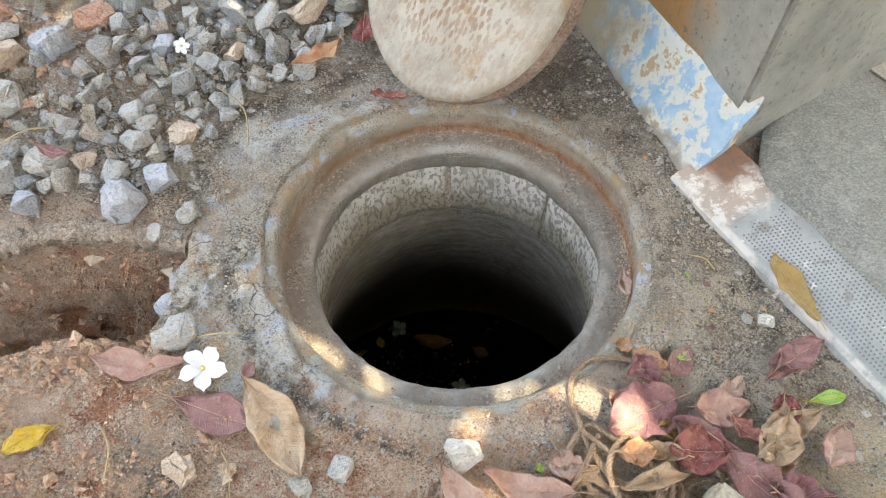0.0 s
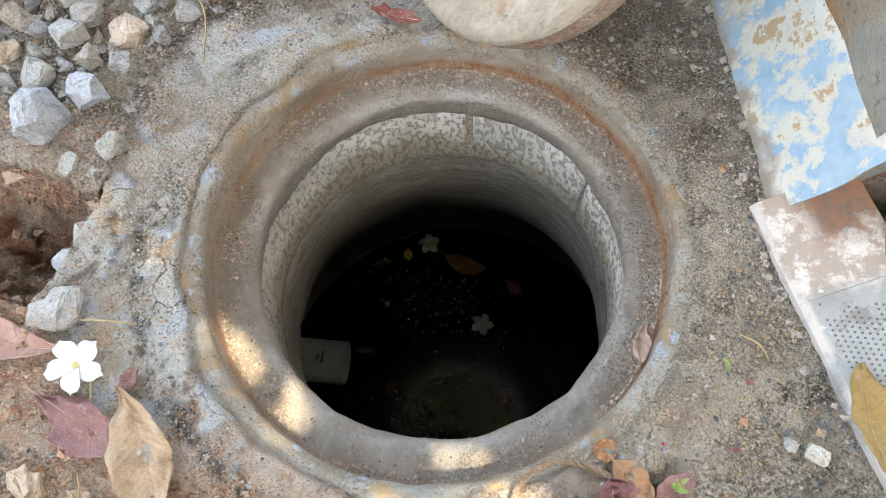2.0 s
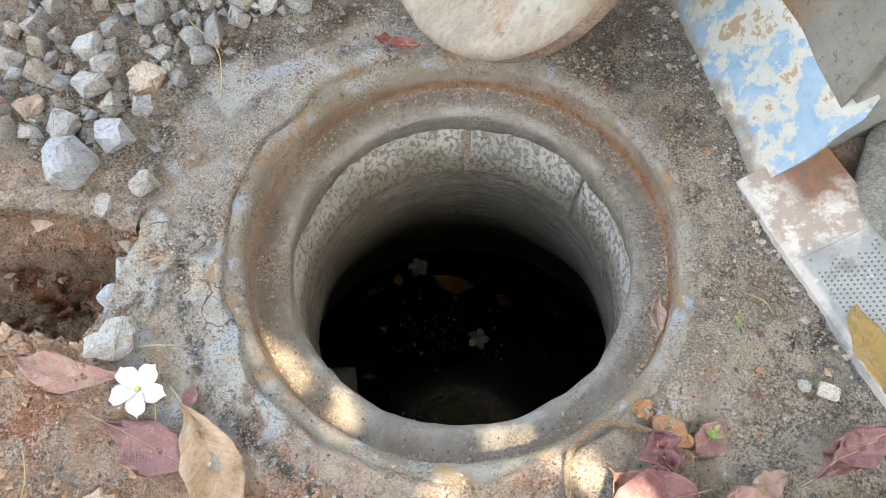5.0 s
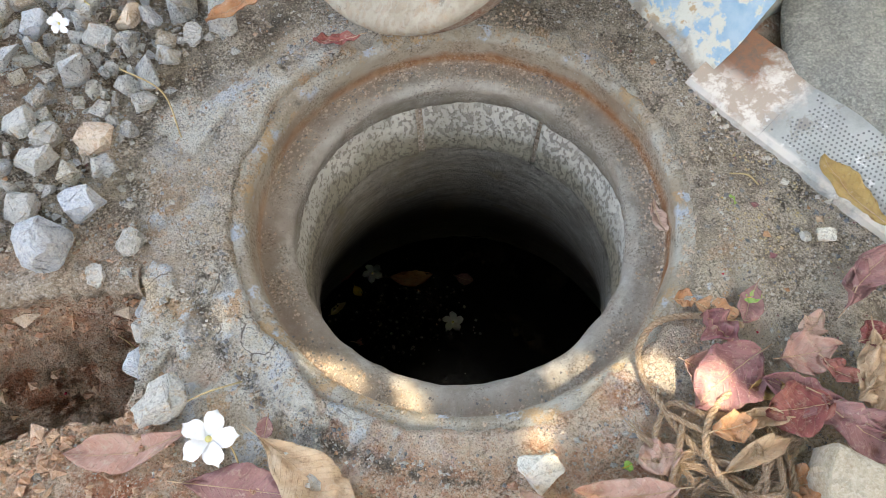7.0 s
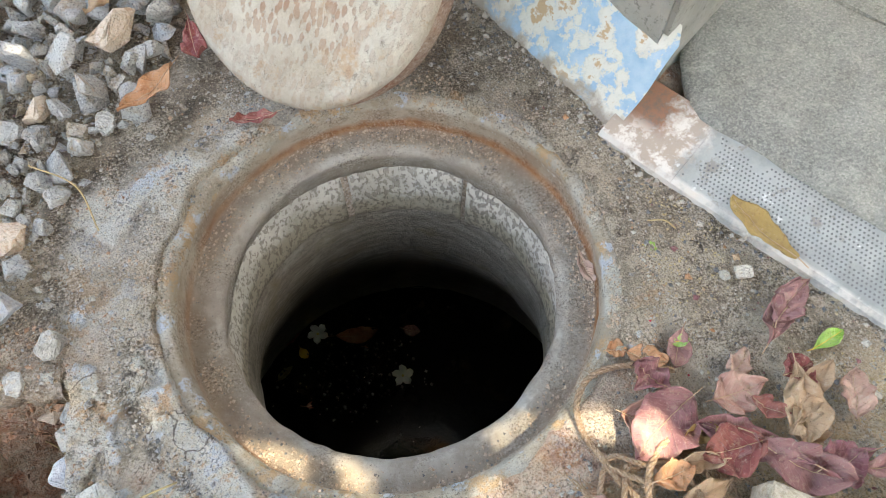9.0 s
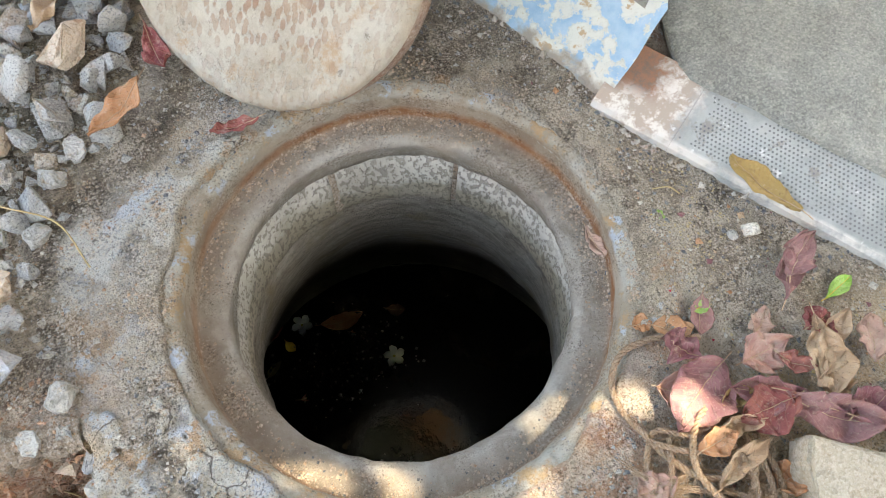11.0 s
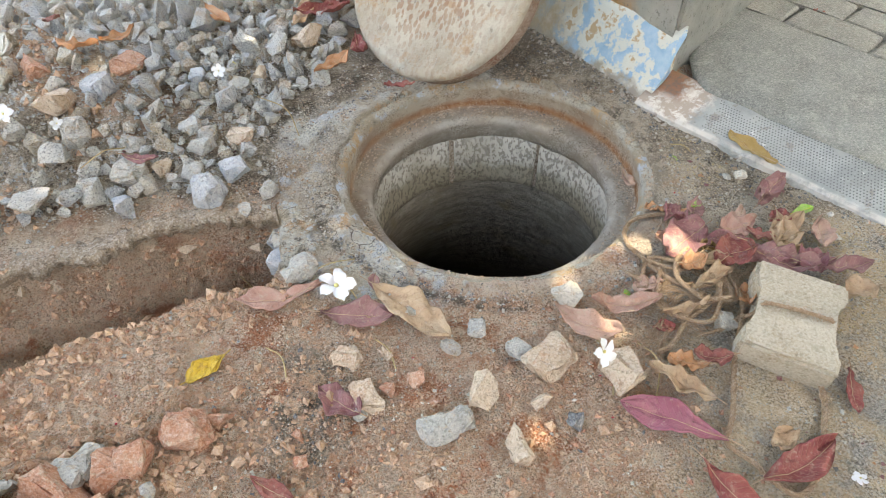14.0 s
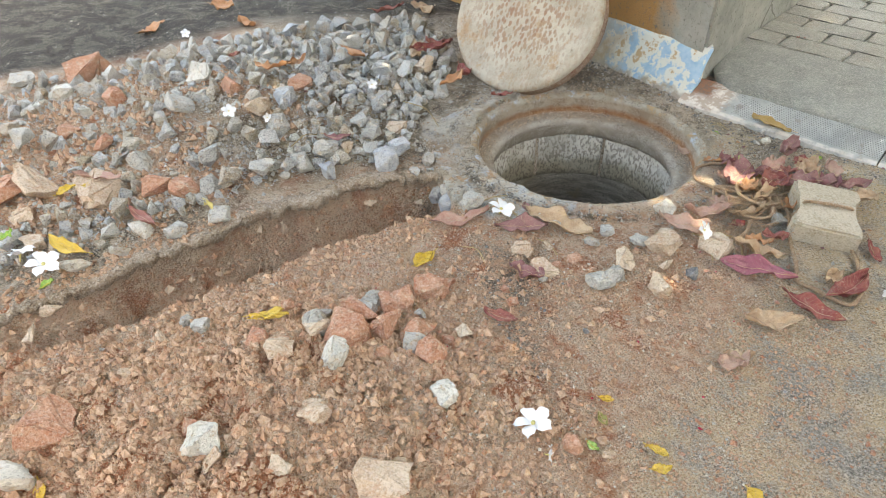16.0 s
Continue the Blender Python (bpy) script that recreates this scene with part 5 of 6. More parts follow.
stone(-0.898, 0.064, 0.05, "buff")
stone(-0.879, 1.151, 0.06, "brick")
stone(-1.446, 0.843, 0.08, "brick")
stone(-1.370, 0.647, 0.06, "buff")
stone(-1.400, 0.743, 0.05, "buff")
stone(-1.142, 0.614, 0.05, "white")
stone(-1.070, 0.583, 0.045, "grey")
stone(-0.969, 0.605, 0.05, "grey")
stone(-0.869, -0.100, 0.05, "buff")
stone(-0.343, 0.270, 0.04, "buff")
stone(-0.287, 0.274, 0.025, "buff")
stone(-0.136, 0.275, 0.03, "grey")
stone(-0.391, 0.472, 0.05, "grey")
stone(-0.538, 0.716, 0.07, "blue")
stone(-0.487, 0.764, 0.055, "blue")
stone(-0.467, 0.864, 0.055, "buff")
stone(-0.544, 0.845, 0.045, "grey")
stone(-0.564, 0.906, 0.045, "grey")
stone(-0.674, 0.872, 0.045, "grey")
stone(-0.682, 0.784, 0.06, "grey")
stone(-0.697, 0.701, 0.055, "blue")
stone(-0.283, 1.206, 0.085, "buff")
stone(-0.740, 1.049, 0.06, "blue")
stone(-0.685, 1.119, 0.085, "brick")
stone(-0.781, 0.914, 0.06, "grey")
stone(-0.454, 1.046, 0.045, "grey")
stone(-0.411, 1.074, 0.05, "buff")
stone(-0.623, 0.798, 0.04, "buff")
stone(-0.356, 0.998, 0.035, "grey")
stone(-0.546, 1.080, 0.045, "blue")
stone(-0.318, 1.033, 0.035, "grey")
stone(0.497, 0.504, 0.022, "white")
stone(0.470, 0.510, 0.016, "grey")
stone(0.557, 0.302, 0.03, "white")
stone(-0.530, 0.880, 0.04, "grey")
stone(-0.396, 0.922, 0.035, "grey")
stone(-0.566, 0.774, 0.04, "grey")
stone(-0.428, 0.544, 0.05, "blue")
stone(-0.426, 0.633, 0.045, "blue")
stone(-0.428, 0.698, 0.035, "grey")
stone(-0.478, 0.663, 0.03, "grey")
stone(-0.421, 0.576, 0.03, "grey")
stone(-1.030, 0.223, 0.035, "grey")
stone(-1.057, 0.259, 0.03, "grey")
stone(-1.093, 0.202, 0.03, "buff")
stone(-1.157, 0.148, 0.03, "buff")
stone(-1.328, 0.449, 0.05, "buff")
stone(-1.366, 0.404, 0.04, "buff")


# ---- fallen leaves ----
leaf(-0.367, 0.426, -0.511, 0.434, 0.05, "dusty", 0.3, 0.35, 0.003)
leaf(-0.376, 0.371, -0.261, 0.331, 0.065, "plum", 0.25, 0.35, 0.003)
leaf(-0.283, 0.400, -0.186, 0.262, 0.075, "tan", 0.35, 0.5, 0.003)
leaf(-0.534, 0.334, -0.593, 0.295, 0.035, "yellow", 0.3, 0.35, 0.003)
leaf(-0.273, 0.423, -0.282, 0.395, 0.022, "plum", 0.3, 0.35, 0.003)
leaf(-0.197, 1.081, -0.287, 1.016, 0.05, "rust", 0.3, 0.35, 0.041)
leaf(0.257, 0.458, 0.282, 0.450, 0.03, "rust", 0.3, 0.35, 0.003)
leaf(0.278, 0.447, 0.323, 0.417, 0.04, "rust", 0.3, 0.35, 0.003)
leaf(0.365, 0.454, 0.329, 0.409, 0.04, "plum", 0.3, 0.35, 0.003)
leaf(0.306, 0.630, 0.306, 0.575, 0.024, "dusty", 0.4, 0.35, -0.020)
leaf(0.321, 0.365, 0.220, 0.320, 0.085, "plum", 0.35, 0.35, 0.021)
leaf(0.233, 0.378, 0.273, 0.345, 0.06, "dusty", 0.3, 0.35, 0.011)
leaf(0.413, 0.245, 0.309, 0.333, 0.05, "plum", 0.5, 0.35, 0.021)
leaf(0.454, 0.395, 0.558, 0.457, 0.045, "plum", 0.5, 0.35, 0.011)
leaf(0.424, 0.293, 0.513, 0.347, 0.04, "tan", 0.6, 0.35, 0.021)
leaf(0.504, 0.236, 0.416, 0.241, 0.03, "plum", 0.4, 0.35, 0.021)
leaf(0.524, 0.159, 0.466, 0.155, 0.06, "tan", 0.3, 0.35, 0.021)
leaf(0.168, 0.239, 0.053, 0.263, 0.045, "dusty", 0.5, 0.35, 0.016)
leaf(0.079, 0.194, -0.001, 0.278, 0.05, "dusty", 0.4, 0.35, 0.011)
leaf(0.135, -0.014, 0.018, 0.079, 0.055, "magenta", 0.3, 0.35, 0.011)
leaf(-0.037, -0.073, 0.069, -0.114, 0.055, "tan", 0.35, 0.35, 0.006)
leaf(0.094, -0.028, 0.142, -0.143, 0.05, "crimson", 0.35, 0.35, 0.006)
leaf(0.151, -0.079, 0.278, -0.057, 0.055, "crimson", 0.4, 0.35, 0.011)
leaf(0.386, 0.044, 0.348, -0.025, 0.03, "crimson", 0.3, 0.35, 0.006)
leaf(0.150, 0.042, 0.086, 0.126, 0.045, "tan", 0.7, 0.6, 0.011)
leaf(-0.508, 0.107, -0.456, 0.063, 0.028, "crimson", 0.5, 0.35, 0.003)
leaf(-0.592, 0.295, -0.542, 0.329, 0.032, "yellow", 0.3, 0.35, 0.003)
leaf(-0.935, 0.204, -0.869, 0.203, 0.018, "yellow", 0.3, 0.35, 0.003)
leaf(-0.349, 0.168, -0.400, 0.230, 0.06, "plum", 0.3, 0.35, 0.003)
leaf(-0.299, 1.297, -0.156, 1.300, 0.06, "crimson", 0.5, 0.35, 0.041)
leaf(-0.255, 1.376, -0.309, 1.227, 0.05, "tan", 0.5, 0.35, 0.041)
leaf(-0.162, 1.204, -0.160, 1.104, 0.045, "crimson", 0.5, 0.35, 0.021)
leaf(-0.680, 0.790, -0.615, 0.771, 0.022, "plum", 0.5, 0.35, 0.051)
leaf(-0.804, 1.121, -0.720, 1.100, 0.04, "rust", 0.6, 0.35, 0.071)
leaf(-0.721, 1.123, -0.653, 1.175, 0.03, "rust", 0.5, 0.35, 0.071)
leaf(-0.507, 1.384, -0.453, 1.272, 0.04, "rust", 0.4, 0.35, 0.041)
leaf(-0.066, 0.972, -0.138, 0.976, 0.03, "crimson", 0.5, 0.35, 0.011)
leaf(-0.130, 1.347, -0.229, 1.341, 0.05, "crimson", 0.5, 0.35, 0.041)
leaf(0.519, 0.372, 0.579, 0.383, 0.025, "green", 0.2, 0.35, 0.001)
leaf(0.342, 0.443, 0.367, 0.437, 0.022, "green", 0.2, 0.35, 0.003)
leaf(0.377, 0.586, 0.394, 0.577, 0.016, "green", 0.3, 0.35, -0.004)
leaf(0.123, 0.275, 0.134, 0.277, 0.014, "green", 0.3, 0.35, 0.011)
leaf(0.137, 0.198, 0.167, 0.183, 0.03, "crimson", 0.5, 0.35, 0.006)
leaf(0.221, 0.106, 0.166, 0.129, 0.04, "crimson", 0.5, 0.35, 0.011)
leaf(0.177, 0.102, 0.124, 0.130, 0.04, "rust", 0.5, 0.35, 0.011)
leaf(0.468, 0.222, 0.554, 0.208, 0.04, "plum", 0.5, 0.35, 0.021)
leaf(-0.127, -0.140, -0.077, -0.156, 0.03, "tan", 0.4, 0.35, 0.003)
leaf(0.213, -0.018, 0.221, -0.049, 0.05, "tan", 0.4, 0.35, 0.006)
leaf(-0.867, 1.312, -0.832, 1.326, 0.03, "crimson", 0.5, 0.35, 0.051)
leaf(0.228, 0.289, 0.276, 0.291, 0.04, "rust", 0.6, 0.35, 0.031)
leaf(0.393, 0.340, 0.426, 0.305, 0.035, "crimson", 0.6, 0.35, 0.021)
leaf(0.225, 0.242, 0.318, 0.261, 0.03, "tan", 0.8, 0.6, 0.021)
leaf(0.154, 0.205, 0.235, 0.202, 0.025, "tan", 0.8, 0.6, 0.021)
leaf(0.346, 0.354, 0.415, 0.352, 0.06, "dusty", 0.5, 0.35, 0.021)
leaf(0.374, 0.291, 0.299, 0.298, 0.07, "crimson", 0.5, 0.35, 0.021)
leaf(0.366, 0.301, 0.448, 0.216, 0.065, "plum", 0.5, 0.35, 0.026)
leaf(0.471, 0.359, 0.425, 0.265, 0.06, "tan", 0.4, 0.35, 0.021)
leaf(0.451, 0.352, 0.491, 0.354, 0.05, "crimson", 0.6, 0.35, 0.021)
leaf(0.389, 0.376, 0.426, 0.395, 0.035, "dusty", 0.5, 0.35, 0.011)
leaf(0.442, 0.305, 0.437, 0.259, 0.05, "tan", 0.5, 0.35, 0.021)
leaf(0.483, 0.420, 0.547, 0.462, 0.05, "plum", 0.6, 0.35, 0.016)
leaf(0.509, 0.275, 0.540, 0.329, 0.05, "dusty", 0.5, 0.35, 0.011)
leaf(0.420, 0.235, 0.477, 0.237, 0.06, "plum", 0.5, 0.35, 0.026)
leaf(0.192, 0.273, 0.140, 0.278, 0.05, "dusty", 0.5, 0.35, 0.011)
leaf(0.295, 0.377, 0.269, 0.424, 0.06, "plum", 0.6, 0.35, 0.021)
leaf(0.319, 0.288, 0.257, 0.297, 0.03, "tan", 0.8, 0.7, 0.021)
leaf(0.284, 0.321, 0.334, 0.319, 0.03, "ochre", 0.8, 0.7, 0.021)
leaf(0.296, 0.206, 0.333, 0.209, 0.05, "rust", 0.5, 0.35, 0.006)
leaf(-1.240, 0.514, -1.321, 0.603, 0.035, "yellow", 0.3, 0.35, 0.041)
leaf(-1.318, 0.758, -1.279, 0.786, 0.022, "yellow", 0.3, 0.35, 0.041)
leaf(-1.103, 0.565, -1.156, 0.647, 0.03, "crimson", 0.4, 0.35, 0.041)
leaf(-1.174, 0.770, -1.282, 0.814, 0.04, "dusty", 0.3, 0.35, 0.041)
leaf(-1.263, 0.775, -1.242, 0.773, 0.016, "yellow", 0.3, 0.35, 0.041)
leaf(-0.158, -0.154, -0.091, -0.158, 0.04, "dusty", 0.6, 0.35, 0.003)
leaf(-0.388, -0.301, -0.355, -0.307, 0.022, "yellow", 0.3, 0.35, 0.003)
leaf(-0.373, -0.260, -0.351, -0.289, 0.016, "yellow", 0.5, 0.35, 0.003)
leaf(-0.268, -0.375, -0.264, -0.402, 0.026, "yellow", 0.3, 0.35, 0.003)
leaf(-0.397, -0.150, -0.378, -0.166, 0.014, "yellow", 0.3, 0.35, 0.003)
leaf(-0.415, -0.180, -0.416, -0.209, 0.016, "olive", 0.3, 0.35, 0.003)
leaf(-1.276, -0.033, -1.267, -0.067, 0.02, "yellow", 0.3, 0.35, 0.003)
leaf(-1.333, 0.461, -1.304, 0.470, 0.02, "green", 0.3, 0.35, 0.031)
leaf(-1.420, 0.629, -1.400, 0.655, 0.025, "green", 0.3, 0.35, 0.041)
leaf(-1.158, 1.923, -1.068, 2.042, 0.05, "rust", 0.5, 0.35, 0.003)
leaf(-0.800, 1.962, -0.742, 1.869, 0.05, "rust", 0.5, 0.35, 0.003)
leaf(-0.888, 2.195, -0.795, 2.133, 0.06, "rust", 0.4, 0.35, 0.003)
leaf(-0.115, 1.884, -0.047, 1.797, 0.06, "tan", 0.5, 0.35, 0.003)
leaf(-0.291, 1.819, -0.153, 1.857, 0.05, "crimson", 0.5, 0.35, 0.021)
leaf(0.712, 0.569, 0.695, 0.584, 0.03, "rust", 0.4, 0.35, 0.046)
leaf(0.910, 0.915, 0.957, 0.901, 0.05, "crimson", 0.5, 0.35, 0.076)
leaf(-0.940, 0.213, -0.863, 0.217, 0.022, "yellow", 0.4, 0.35, 0.003)
leaf(-0.463, -0.228, -0.450, -0.244, 0.018, "green", 0.3, 0.35, 0.003)
leaf(0.562, 0.491, 0.527, 0.610, 0.05, "ochre", 0.2, 0.35, 0.026)


# ---- fallen blossoms ----
flower(-0.343, 0.412, 0.021, 12, 20, 1.0)
flower(-0.458, 1.085, 0.081, 60, 200, 0.8)
flower(0.016, 0.147, 0.058, 50, 250, 1.0)
flower(-0.900, 0.950, 0.117, 40, 120, 0.9)
flower(-0.993, 0.623, 0.053, 55, 30, 0.8)
flower(-0.537, -0.182, 0.038, 15, 75, 1.0)
flower(-0.535, -0.232, 0.025, 75, 260, 0.8)
flower(-1.324, 0.508, 0.051, 15, 10, 1.05)
flower(-1.373, 0.555, 0.056, 25, 60, 1.0)
flower(-0.808, 0.920, 0.098, 70, 10, 0.6)
flower(-0.490, 1.040, 0.090, 50, 0, 0.7)
flower(-0.998, 1.880, 0.012, 50, 0, 0.8)
flower(0.287, -0.108, 0.009, 80, 100, 0.5)


# ---- crushed stone heap ----
rng = np.random.RandomState(11)
spots = []
grid = {}
taken = list(dropped)


def free(x, y, size, slack):
    cx, cy = int(x / 0.05), int(y / 0.05)
    for i in range(cx - 2, cx + 3):
        for j in range(cy - 2, cy + 3):
            for (a, b, s) in grid.get((i, j), ()):
                if (a - x) ** 2 + (b - y) ** 2 < (slack * (s + size) / 2) ** 2:
                    return False
    return True


for s in taken:
    grid.setdefault((int(s[0] / 0.05), int(s[1] / 0.05)), []).append(s)
for layer, tries, slack, high in ((0, 20000, 0.80, 0.20), (1, 11000, 0.95, 0.58)):
    if layer:
        grid = {}
        for s in taken:
            grid.setdefault((int(s[0] / 0.05), int(s[1] / 0.05)), []).append(s)
    xs, ys = rng.uniform(-2.1, -0.08, tries), rng.uniform(0.52, 1.95, tries)
    dense = gravel_mask(xs, ys) * np.clip(0.06 + 1.2 * ease(-0.86, -0.62, xs) + 0.22 * ease(0.80, 0.70, ys) + 0.45 * ease(1.25, 1.45, ys) * ease(-1.25, -0.9, xs) - 0.9 * (bell(xs, ys, -0.64, 0.965, 0.10, 0.055) + bell(xs, ys, -0.85, 1.06, 0.10, 0.06)) * (layer + 1.0), 0.05, 1)
    sizes = np.clip(rng.lognormal(math.log(0.037), 0.40, tries), 0.016, 0.062)
    for x, y, size, p, roll in zip(xs, ys, sizes, dense, rng.rand(tries)):
        if roll < p * (1 if layer == 0 else 0.45) and free(x, y, size, slack):
            grid.setdefault((int(x / 0.05), int(y / 0.05)), []).append((x, y, size))
            spots.append((x, y, size, high))
zs = land(np.array([s[0] for s in spots]), np.array([s[1] for s in spots]))
order = sorted(range(len(spots)), key=lambda i: (spots[i][0] + 0.35) ** 2 + (spots[i][1] - 0.8) ** 2)
rest_v, rest_f, count = [], [], 0
hulls = []
for me in STONES:
    co = np.empty(len(me.vertices) * 3, np.float32)
    me.vertices.foreach_get("co", co)
    hulls.append((co.reshape(-1, 3), np.array([p.vertices[:] for p in me.polygons])))
for rank, i in enumerate(order):
    x, y, size, high = spots[i]
    k = rng.randint(len(STONES))
    m = Matrix.Translation((x, y, zs[i] + size * high)) @ pose(0, 0, 0, *rng.uniform(0, 360, 3)) @ Matrix.Diagonal((size * 1.15, size * 1.15, size * 1.15, 1))
    if rank < 300:
        ob = new("gravel_stone", STONES[k])
        ob.matrix_world = m
        tagged(ob, "angular crushed granite stone in the heap", "stone", "crushed stones of the heap")
    else:
        co, fa = hulls[k]
        mm = np.array(m)
        rest_v.append(co @ mm[:3, :3].T + mm[:3, 3])
        rest_f.append(fa + count)
        count += len(co)
tagged(arrays("gravel_heap", np.concatenate(rest_v), np.concatenate(rest_f), M_STONE), "heap of grey and buff crushed granite", "gravel", kind="stuff")


# ---- grit and crumbs ----
GRAIN_V = np.array(((1, 0, 0), (0, 1, 0), (-1, 0, 0), (0, -1, 0), (0.2, 0.1, 1), (-0.1, 0.2, -1))) * 0.52
GRAIN_F = np.array([(k, (k + 1) % 4, 4) for k in range(4)] + [((k + 1) % 4, k, 5) for k in range(4)])


def scatter(name, n, low, high, weight, material, label, box_xy, seed, sink=0.15, flat=1.0):
    """Strews small lumps over the ground where weight(x, y) allows."""
    r = np.random.RandomState(seed)
    x, y = r.uniform(box_xy[0], box_xy[1], n), r.uniform(box_xy[2], box_xy[3], n)
    ok = (r.rand(n) < weight(x, y)) & (np.hypot(x - WELL[0], y - WELL[1]) > 0.352)
    x, y = x[ok], y[ok]
    n = len(x)
    size = low * (high / low) ** (r.rand(n) ** 2.6)
    v = GRAIN_V[None] * (1 + 0.35 * r.randn(n, 6, 1).clip(-1.4, 1.4)) * size[:, None, None] * r.uniform(0.65, 1.15, (n, 1, 3))
    v[..., 2] *= flat
    spin = r.uniform(0, math.tau, (n, 1))
    v[..., 0], v[..., 1] = v[..., 0] * np.cos(spin) - v[..., 1] * np.sin(spin), v[..., 0] * np.sin(spin) + v[..., 1] * np.cos(spin)
    v[..., 0] += x[:, None]
    v[..., 1] += y[:, None]
    v[..., 2] += (land(x, y) + size * sink)[:, None]
    f = GRAIN_F[None] + (np.arange(n) * 6)[:, None, None]
    return tagged(arrays(name, v.reshape(-1, 3), f.reshape(-1, 3), material), label, "soil" if "soil" in name else "grit", kind="stuff")


def crumb_weight(x, y):
    here = np.clip(heap_mask(x, y) * 2.2 + 0.35 * bell(x, y, -1.3, 0.1, 0.3, 0.25), 0, 1)
    edge = 0.5 * ease(0.09, 0.0, np.abs(trench_inside(x, y) + 0.02))
    return np.clip(np.maximum(here, edge) + 0.06, 0, 1) * (1 - asphalt_mask(x, y)) * (apron_reach(x, y) < -0.02)


scatter("soil_crumbs", 120000, 0.0025, 0.019, crumb_weight, M_SOIL, "loose crumbs of dry reddish soil", (-1.7, 0.2, -0.62, 0.62), 5)
scatter("soil_grains", 90000, 0.002, 0.0085, lambda x, y: 0.75 * ease(0.36, 0.56, fbm(x, y, 0.12, 4, 63)) * np.maximum(ease(0.60, 0.45, y) * ease(0.25, 0.0, x), ease(0.12, 0.03, -trench_inside(x, y))) * (apron_reach(x, y) < 0.01) * (trench_inside(x, y) < 0), M_SOIL, "fine crumbs of pinkish soil on the earth", (-1.3, 0.3, -0.55, 0.75), 51)
scatter("pale_grit", 26000, 0.002, 0.0075, lambda x, y: 0.6 * ease(0.40, 0.60, fbm(x, y, 0.10, 4, 67)) * (trench_inside(x, y) < 0), M_WHITE, "pale sandy grit strewn over the ground", (-0.9, 0.75, -0.4, 1.2), 52)
scatter("stone_chips", 9000, 0.006, 0.020, lambda x, y: np.clip(gravel_mask(x, y) + 0.35 * ease(0.10, 0.0, np.abs(apron_reach(x, y) + 0.03)) * ease(0.0, -0.1, x) * ease(0.5, 0.7, y), 0, 1), M_STONE, "small angular granite chips between the stones", (-1.6, 0.2, 0.5, 1.8), 53)
scatter("soil_specks", 16000, 0.0018, 0.012, lambda x, y: 0.55 * ease(0.62, 0.45, y) * ease(0.25, 0.0, x) * (apron_reach(x, y) < 0), M_BRICK, "small brick-red crumbs on the earth", (-1.6, 0.3, -0.62, 0.6), 6)
scatter("fine_grit", 30000, 0.0016, 0.011, lambda x, y: np.clip(0.9 * gravel_mask(x, y) + 0.5 * ease(0.06, 0.0, np.abs(apron_reach(x, y))) * ease(0.45, 0.6, y) + 0.16, 0, 1) * (trench_inside(x, y) < 0), M_STONE, "fine grey grit between the stones", (-1.5, 0.3, 0.2, 1.7), 8)
scatter("dark_grit", 9000, 0.002, 0.009, lambda x, y: np.clip(bell(x, y, -0.42, 0.20, 0.07, 0.10) + bell(x, y, -0.46, 0.02, 0.03, 0.10) + 0.7 * gravel_mask(x, y) * (y < 0.9) + 0.25 * bell(x, y, 0.2, 0.2, 0.2, 0.2), 0, 1), M_DARK, "dark grit and cinders", (-1.0, 0.5, -0.3, 1.1), 9)
scatter("yellow_grit", 16000, 0.0012, 0.006, lambda x, y: 0.8 * ease(0.46, 0.60, fbm(x, y, 0.12, 4, 77)) * ease(0.32, 0.40, x) * (((x - 0.42) * 0.878 + (y - 0.766) * 0.478) < -0.01), M_HUSK, "yellowish sandy grit and husks beside the step", (0.28, 0.75, 0.1, 1.0), 10)
scatter("soil_lumps", 26000, 0.0025, 0.024, lambda x, y: np.clip(0.8 * ease(0.34, 0.48, fbm(x, y, 0.30, 4, 19)) * ease(-0.70, -0.90, x) + 0.9 * bell(x, y, -0.64, 0.965, 0.11, 0.06), 0, 1) * gravel_mask(x, y), M_SOIL, "reddish soil lumps among the rubble", (-1.9, -0.7, 0.5, 1.75), 15)
scatter("road_grit", 12000, 0.002, 0.010, lambda x, y: 0.35 * asphalt_mask(x, y), M_STONE, "grey grit strewn over the asphalt", (-1.6, 0.8, -0.7, 2.6), 16)
scatter("petal_bits", 60, 0.005, 0.009, lambda x, y: 0.5 + 0 * x, M_BERRY, "tiny crimson petal bits", (-0.7, 0.7, -0.4, 0.8), 14)


def beside_step(x, y):
    return ((x - 0.42) * 0.878 + (y - 0.766) * 0.478) < -0.004


def plinth_foot(x, y):
    """Near the foot of the skirting and of the step's edge."""
    foot = np.interp(y, [0.786, 1.40], [0.420, 0.225])
    side = ease(0.07, 0.0, foot - x) * (x < foot + 0.01) * (y > 0.78) * (y < 1.3)
    edge = ((x - 0.42) * 0.878 + (y - 0.766) * 0.478)
    return np.maximum(side, 0.6 * ease(-0.05, -0.005, edge) * (edge < -0.004) * (y < 0.78))


